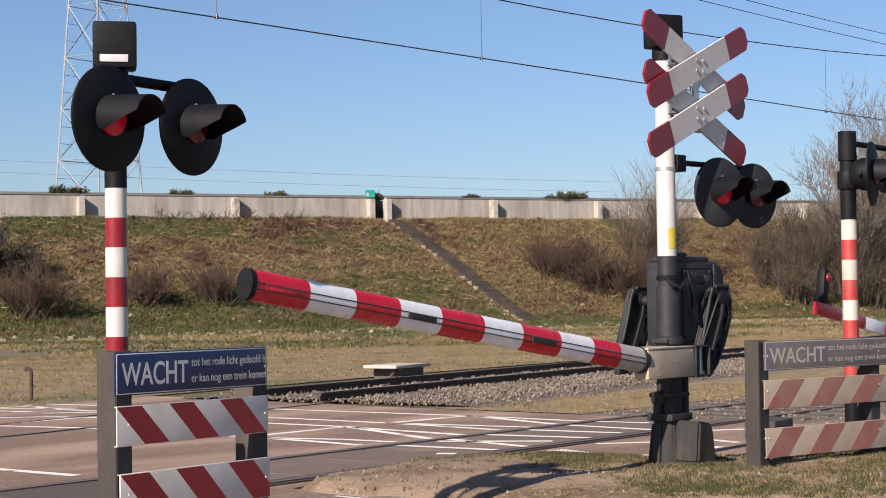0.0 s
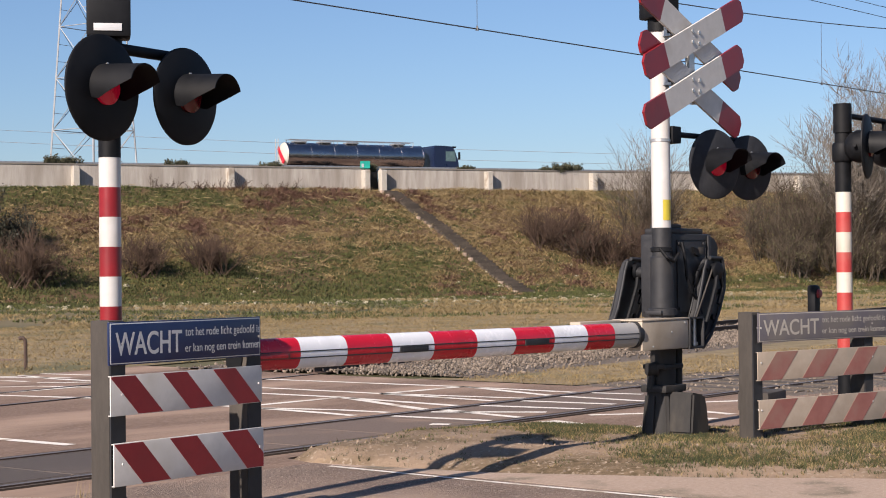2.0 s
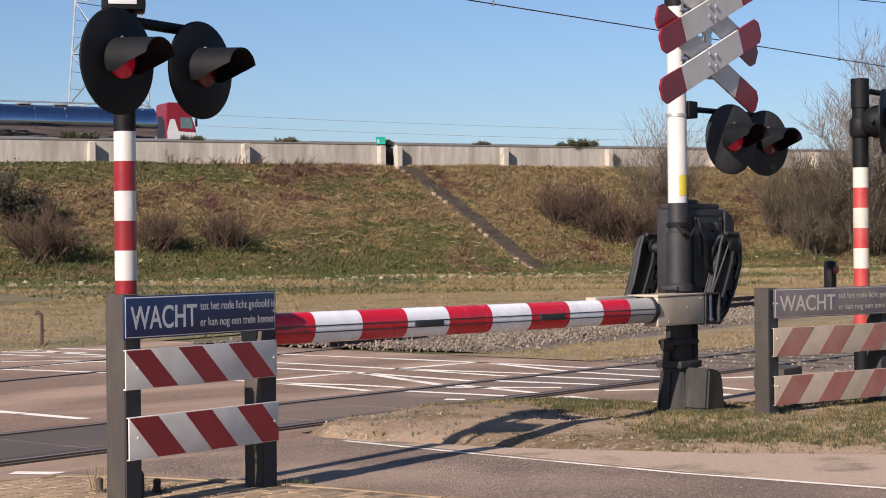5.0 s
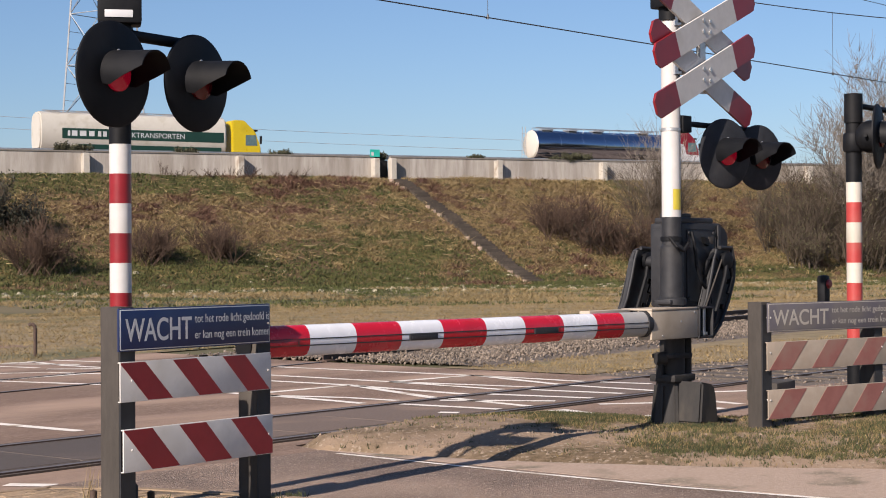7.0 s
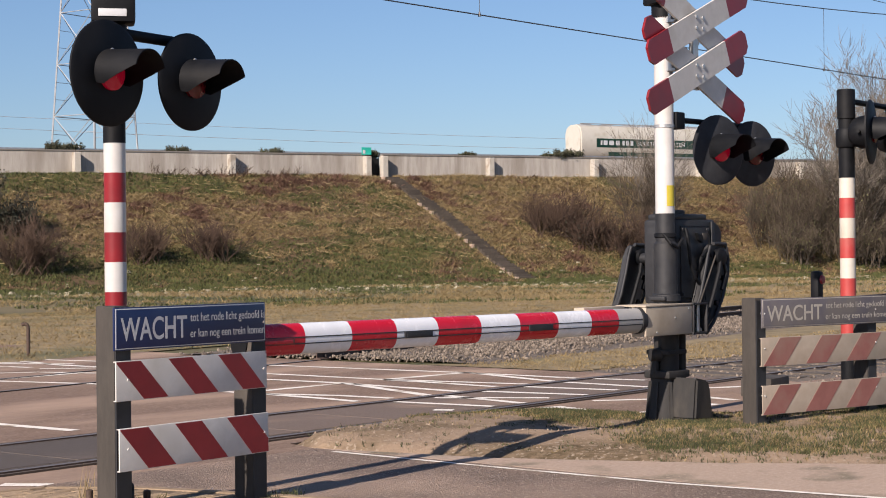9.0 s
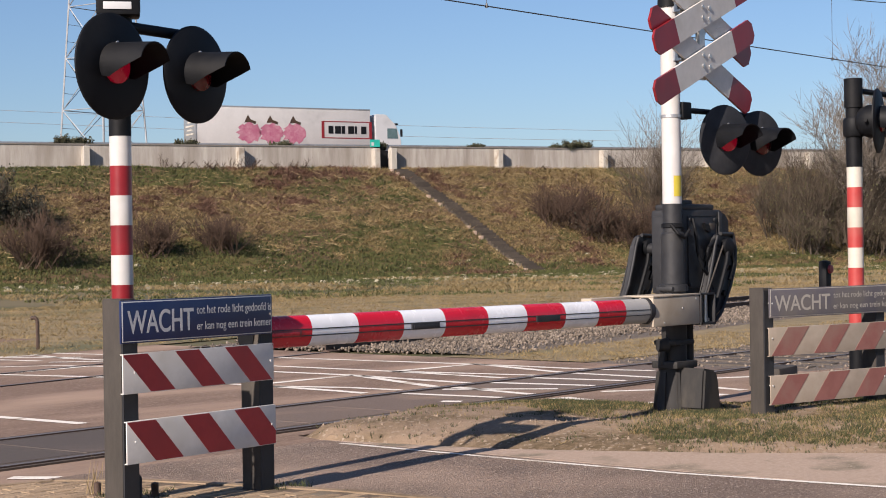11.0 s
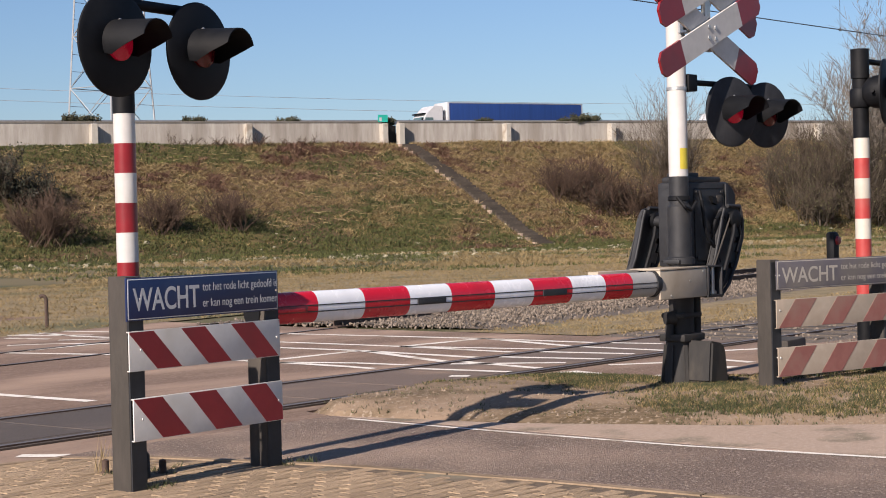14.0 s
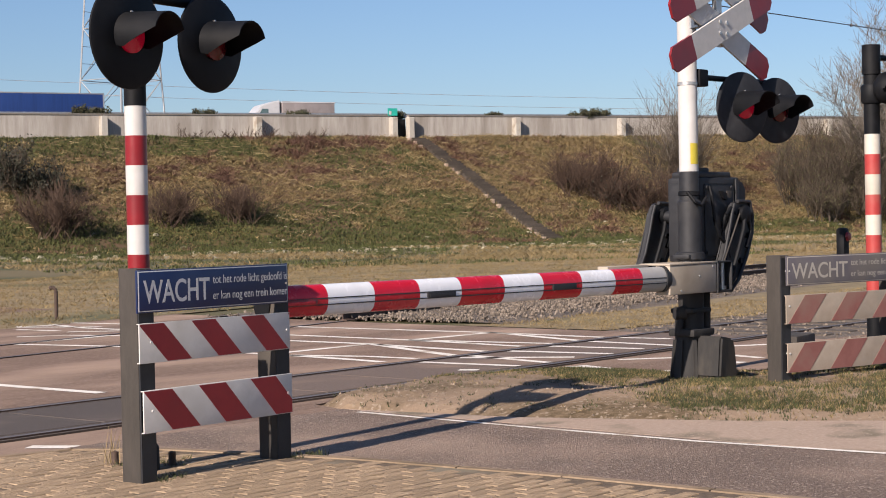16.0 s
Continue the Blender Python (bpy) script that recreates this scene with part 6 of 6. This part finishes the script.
def van():
    t = thing("van", "white van with a low grey box body", "van")
    bm = bmesh.new()
    o = [(-2.6, 0.5), (0, 0.5), (0.0, 1.3), (-0.4, 1.9), (-1.1, 2.75), (-2.6, 3.15)]
    prism(bm, o, 1, -0.98, 0.98)
    bmesh.ops.bevel(bm, geom=bm.edges[:], offset=0.08, segments=2, affect="EDGES")
    c = part("cab", bm, M_CAB_WHITE, t)
    for s in (-1, 1):
        bm = bmesh.new()
        prism(bm, [(-1.6, 1.7), (-0.6, 1.7), (-1.1, 2.45), (-1.6, 2.45)], 1, s * 0.975, s * 0.985)
        part("side_window", bm, M_GLASS, c)
    bm = bmesh.new()
    box(bm, -7.2, -2.75, -1.1, 1.1, 0.7, 2.95, 0.05)
    part("box_body", bm, M_GREYBOX, t)
    bm = bmesh.new()
    box(bm, -7.25, -2.7, -1.12, 1.12, 2.93, 3.02, 0.02)
    part("roof_trim", bm, M_CAB_WHITE, t)
    for x in (-0.9, -5.6):
        for s in (-1, 1):
            wheel(t, x, s * 0.9, 0.36)
    for o in t.children_recursive:
        o.data.transform(Matrix.Scale(1.14, 4))
    return t


V1 = van()


# ---- paving bricks, joined and single ----
def paving():
    pv = thing("pavement", "sandy herring-coloured brick paving at the path edge", "pavement", kind="structure")
    bm = bmesh.new()
    prism(bm, [(-6, -6), (7.95, -6), (7.62, 2.0), (7.42, 5.7), (7.25, 7.1), (7.08, 7.75), (6.85, 8.5), (6.5, 9.0), (5.8, 9.16), (-6, 9.3)], 2, -0.06, 0.0215)
    part("sand_bed", bm, M_SAND, pv, smooth=False)
    line = [(7.95, -6), (7.62, 2.0), (7.42, 5.7), (7.25, 7.1), (7.08, 7.75), (6.85, 8.5), (6.5, 9.0), (5.8, 9.16), (3.0, 9.2)]
    for (xa, ya), (xb, yb) in zip(line, line[1:]):
        d = Vector((xb - xa, yb - ya, 0))
        n = max(1, round(d.length / 0.9))
        for k in range(n):
            p, q = Vector((xa, ya, 0)) + d * (k / n), Vector((xa, ya, 0)) + d * ((k + 1) / n)
            w = Vector((-d.y, d.x, 0)).normalized() * 0.07
            g = (q - p).normalized() * 0.006
            bm = bmesh.new()
            prism(bm, [tuple((v).xy) for v in (p + g, q - g, q - g + w, p + g + w)], 2, -0.05, 0.03)
            part("edging_stone", bm, M_EDGE, pv, smooth=False)
    rnd = random.Random(9)

    def edge(y):
        e = [(-6, 7.95), (2, 7.62), (5.7, 7.42), (7.1, 7.25), (7.75, 7.08), (8.5, 6.85), (9.0, 6.5), (9.16, 5.8), (9.3, -6)]
        for (a, b), (c, d) in zip(e, e[1:]):
            if a <= y <= c:
                return b + (d - b) * (y - a) / (c - a)
        return -9
    meshes = []
    for k in range(3):
        b = bmesh.new()
        box(b, -0.1, 0.1, -0.045, 0.045, -0.05, 0.0, 0.007)
        me = bpy.data.meshes.new("brick")
        b.to_mesh(me)
        b.free()
        me.materials.append(M_BRICK)
        meshes.append(me)
    spots = []
    y = 3.4
    row = 0
    while y < 9.1:
        x = 3.6 + (row % 2) * 0.105
        while x < 7.8:
            if x + 0.1 < edge(y) - 0.07:
                spots.append((x, y))
            x += 0.212
        y += 0.101
        row += 1
    near = sorted(spots, key=lambda p: abs(p[0] - 6.6) * 1.0 + abs(p[1] - 7.0) * 0.9)
    rest = near[300:]
    for x, y in near[:300]:
        o = new("brick", rnd.choice(meshes))
        o.parent = pv
        o.location = (x + rnd.uniform(-0.003, 0.003), y + rnd.uniform(-0.003, 0.003), 0.026 + rnd.uniform(-0.002, 0.002))
        o.rotation_euler = (rnd.gauss(0, 0.02), rnd.gauss(0, 0.005), rnd.gauss(0, 0.03))
    vs, fs = [], []
    src = meshes[0]
    sv, sf = [v.co.copy() for v in src.vertices], [list(p.vertices) for p in src.polygons]
    for x, y in rest:
        q = Matrix.Translation((x, y, 0.025 + rnd.uniform(-0.003, 0.003))) @ Euler((rnd.gauss(0, 0.012), rnd.gauss(0, 0.009), rnd.gauss(0, 0.02))).to_matrix().to_4x4()
        i = len(vs)
        vs += [tuple(q @ v) for v in sv]
        fs += [[i + j for j in f] for f in sf]
    me = bpy.data.meshes.new("paving_bricks")
    me.from_pydata(vs, [], fs)
    me.materials.append(M_BRICK)
    o = new("paving_bricks", me)
    o.parent = pv
    o["kind"] = "stuff"


paving()


def motions():
    """The two falling barrier arms and the passing traffic."""
    arm = [(0, 8.31), (0.3, 6.05), (0.6, 2.96), (0.9, 0.75), (1.1, 0.3), (1.3, 0.2), (1.6, 0.3), (16, 0.3)]
    walk(ARM, [(t, pose(11.35, 7.62, 0.94, 0, a, 0)) for t, a in arm])
    walk(ARM2, [(t, pose(18.3, 8.4, 0.86, 0, a, 0)) for t, a in ((0, 9.5), (0.5, 6.0), (1.0, 1.2), (1.3, 0.0), (16, 0.0))])
    for ob, u, t0, v, off in ((T1, 6.5, 2.0, 23.0, 6.0), (T2, -12.6, 5.2, 23.5, 6.0), (T3, 0.05, 7.5, 23.3, 6.0), (T4, 12.0, 11.5, 23.3, 6.0), (T5, 0.0, 14.5, -24.5, 27.0), (V1, 32.3, 14.5, -25.4, 27.0)):
        rows = []
        steps = [(t, u + v * (t - t0)) for t in (0, 4, 8, 12, 16)]
        if ob is T1:
            steps = [(0, -62), (0.5, -36), (0.7, -27.2), (1.0, -17.4), (1.5, -5.3), (2.0, 6.5), (2.5, 17.9), (4, 52.5), (8, 145), (16, 329)]
        if ob is T2:
            steps = [(0, -137), (4, -43.4), (4.5, -30.4), (4.8, -22.2), (5.0, -17.2), (5.2, -12.2), (7.3, 36.4), (8, 52.6), (12, 145), (16, 238)]
        for t, q in steps:
            p = wall_at(q, off, ROAD_Z + GRADE * q + (0.45 if off > 20 else 0.4 if ob is T2 else 0.12))
            rows.append((t, pose(p.x, p.y, p.z, 0, 0, -20.8 if v > 0 else 159.2)))
        walk(ob, rows)


motions()
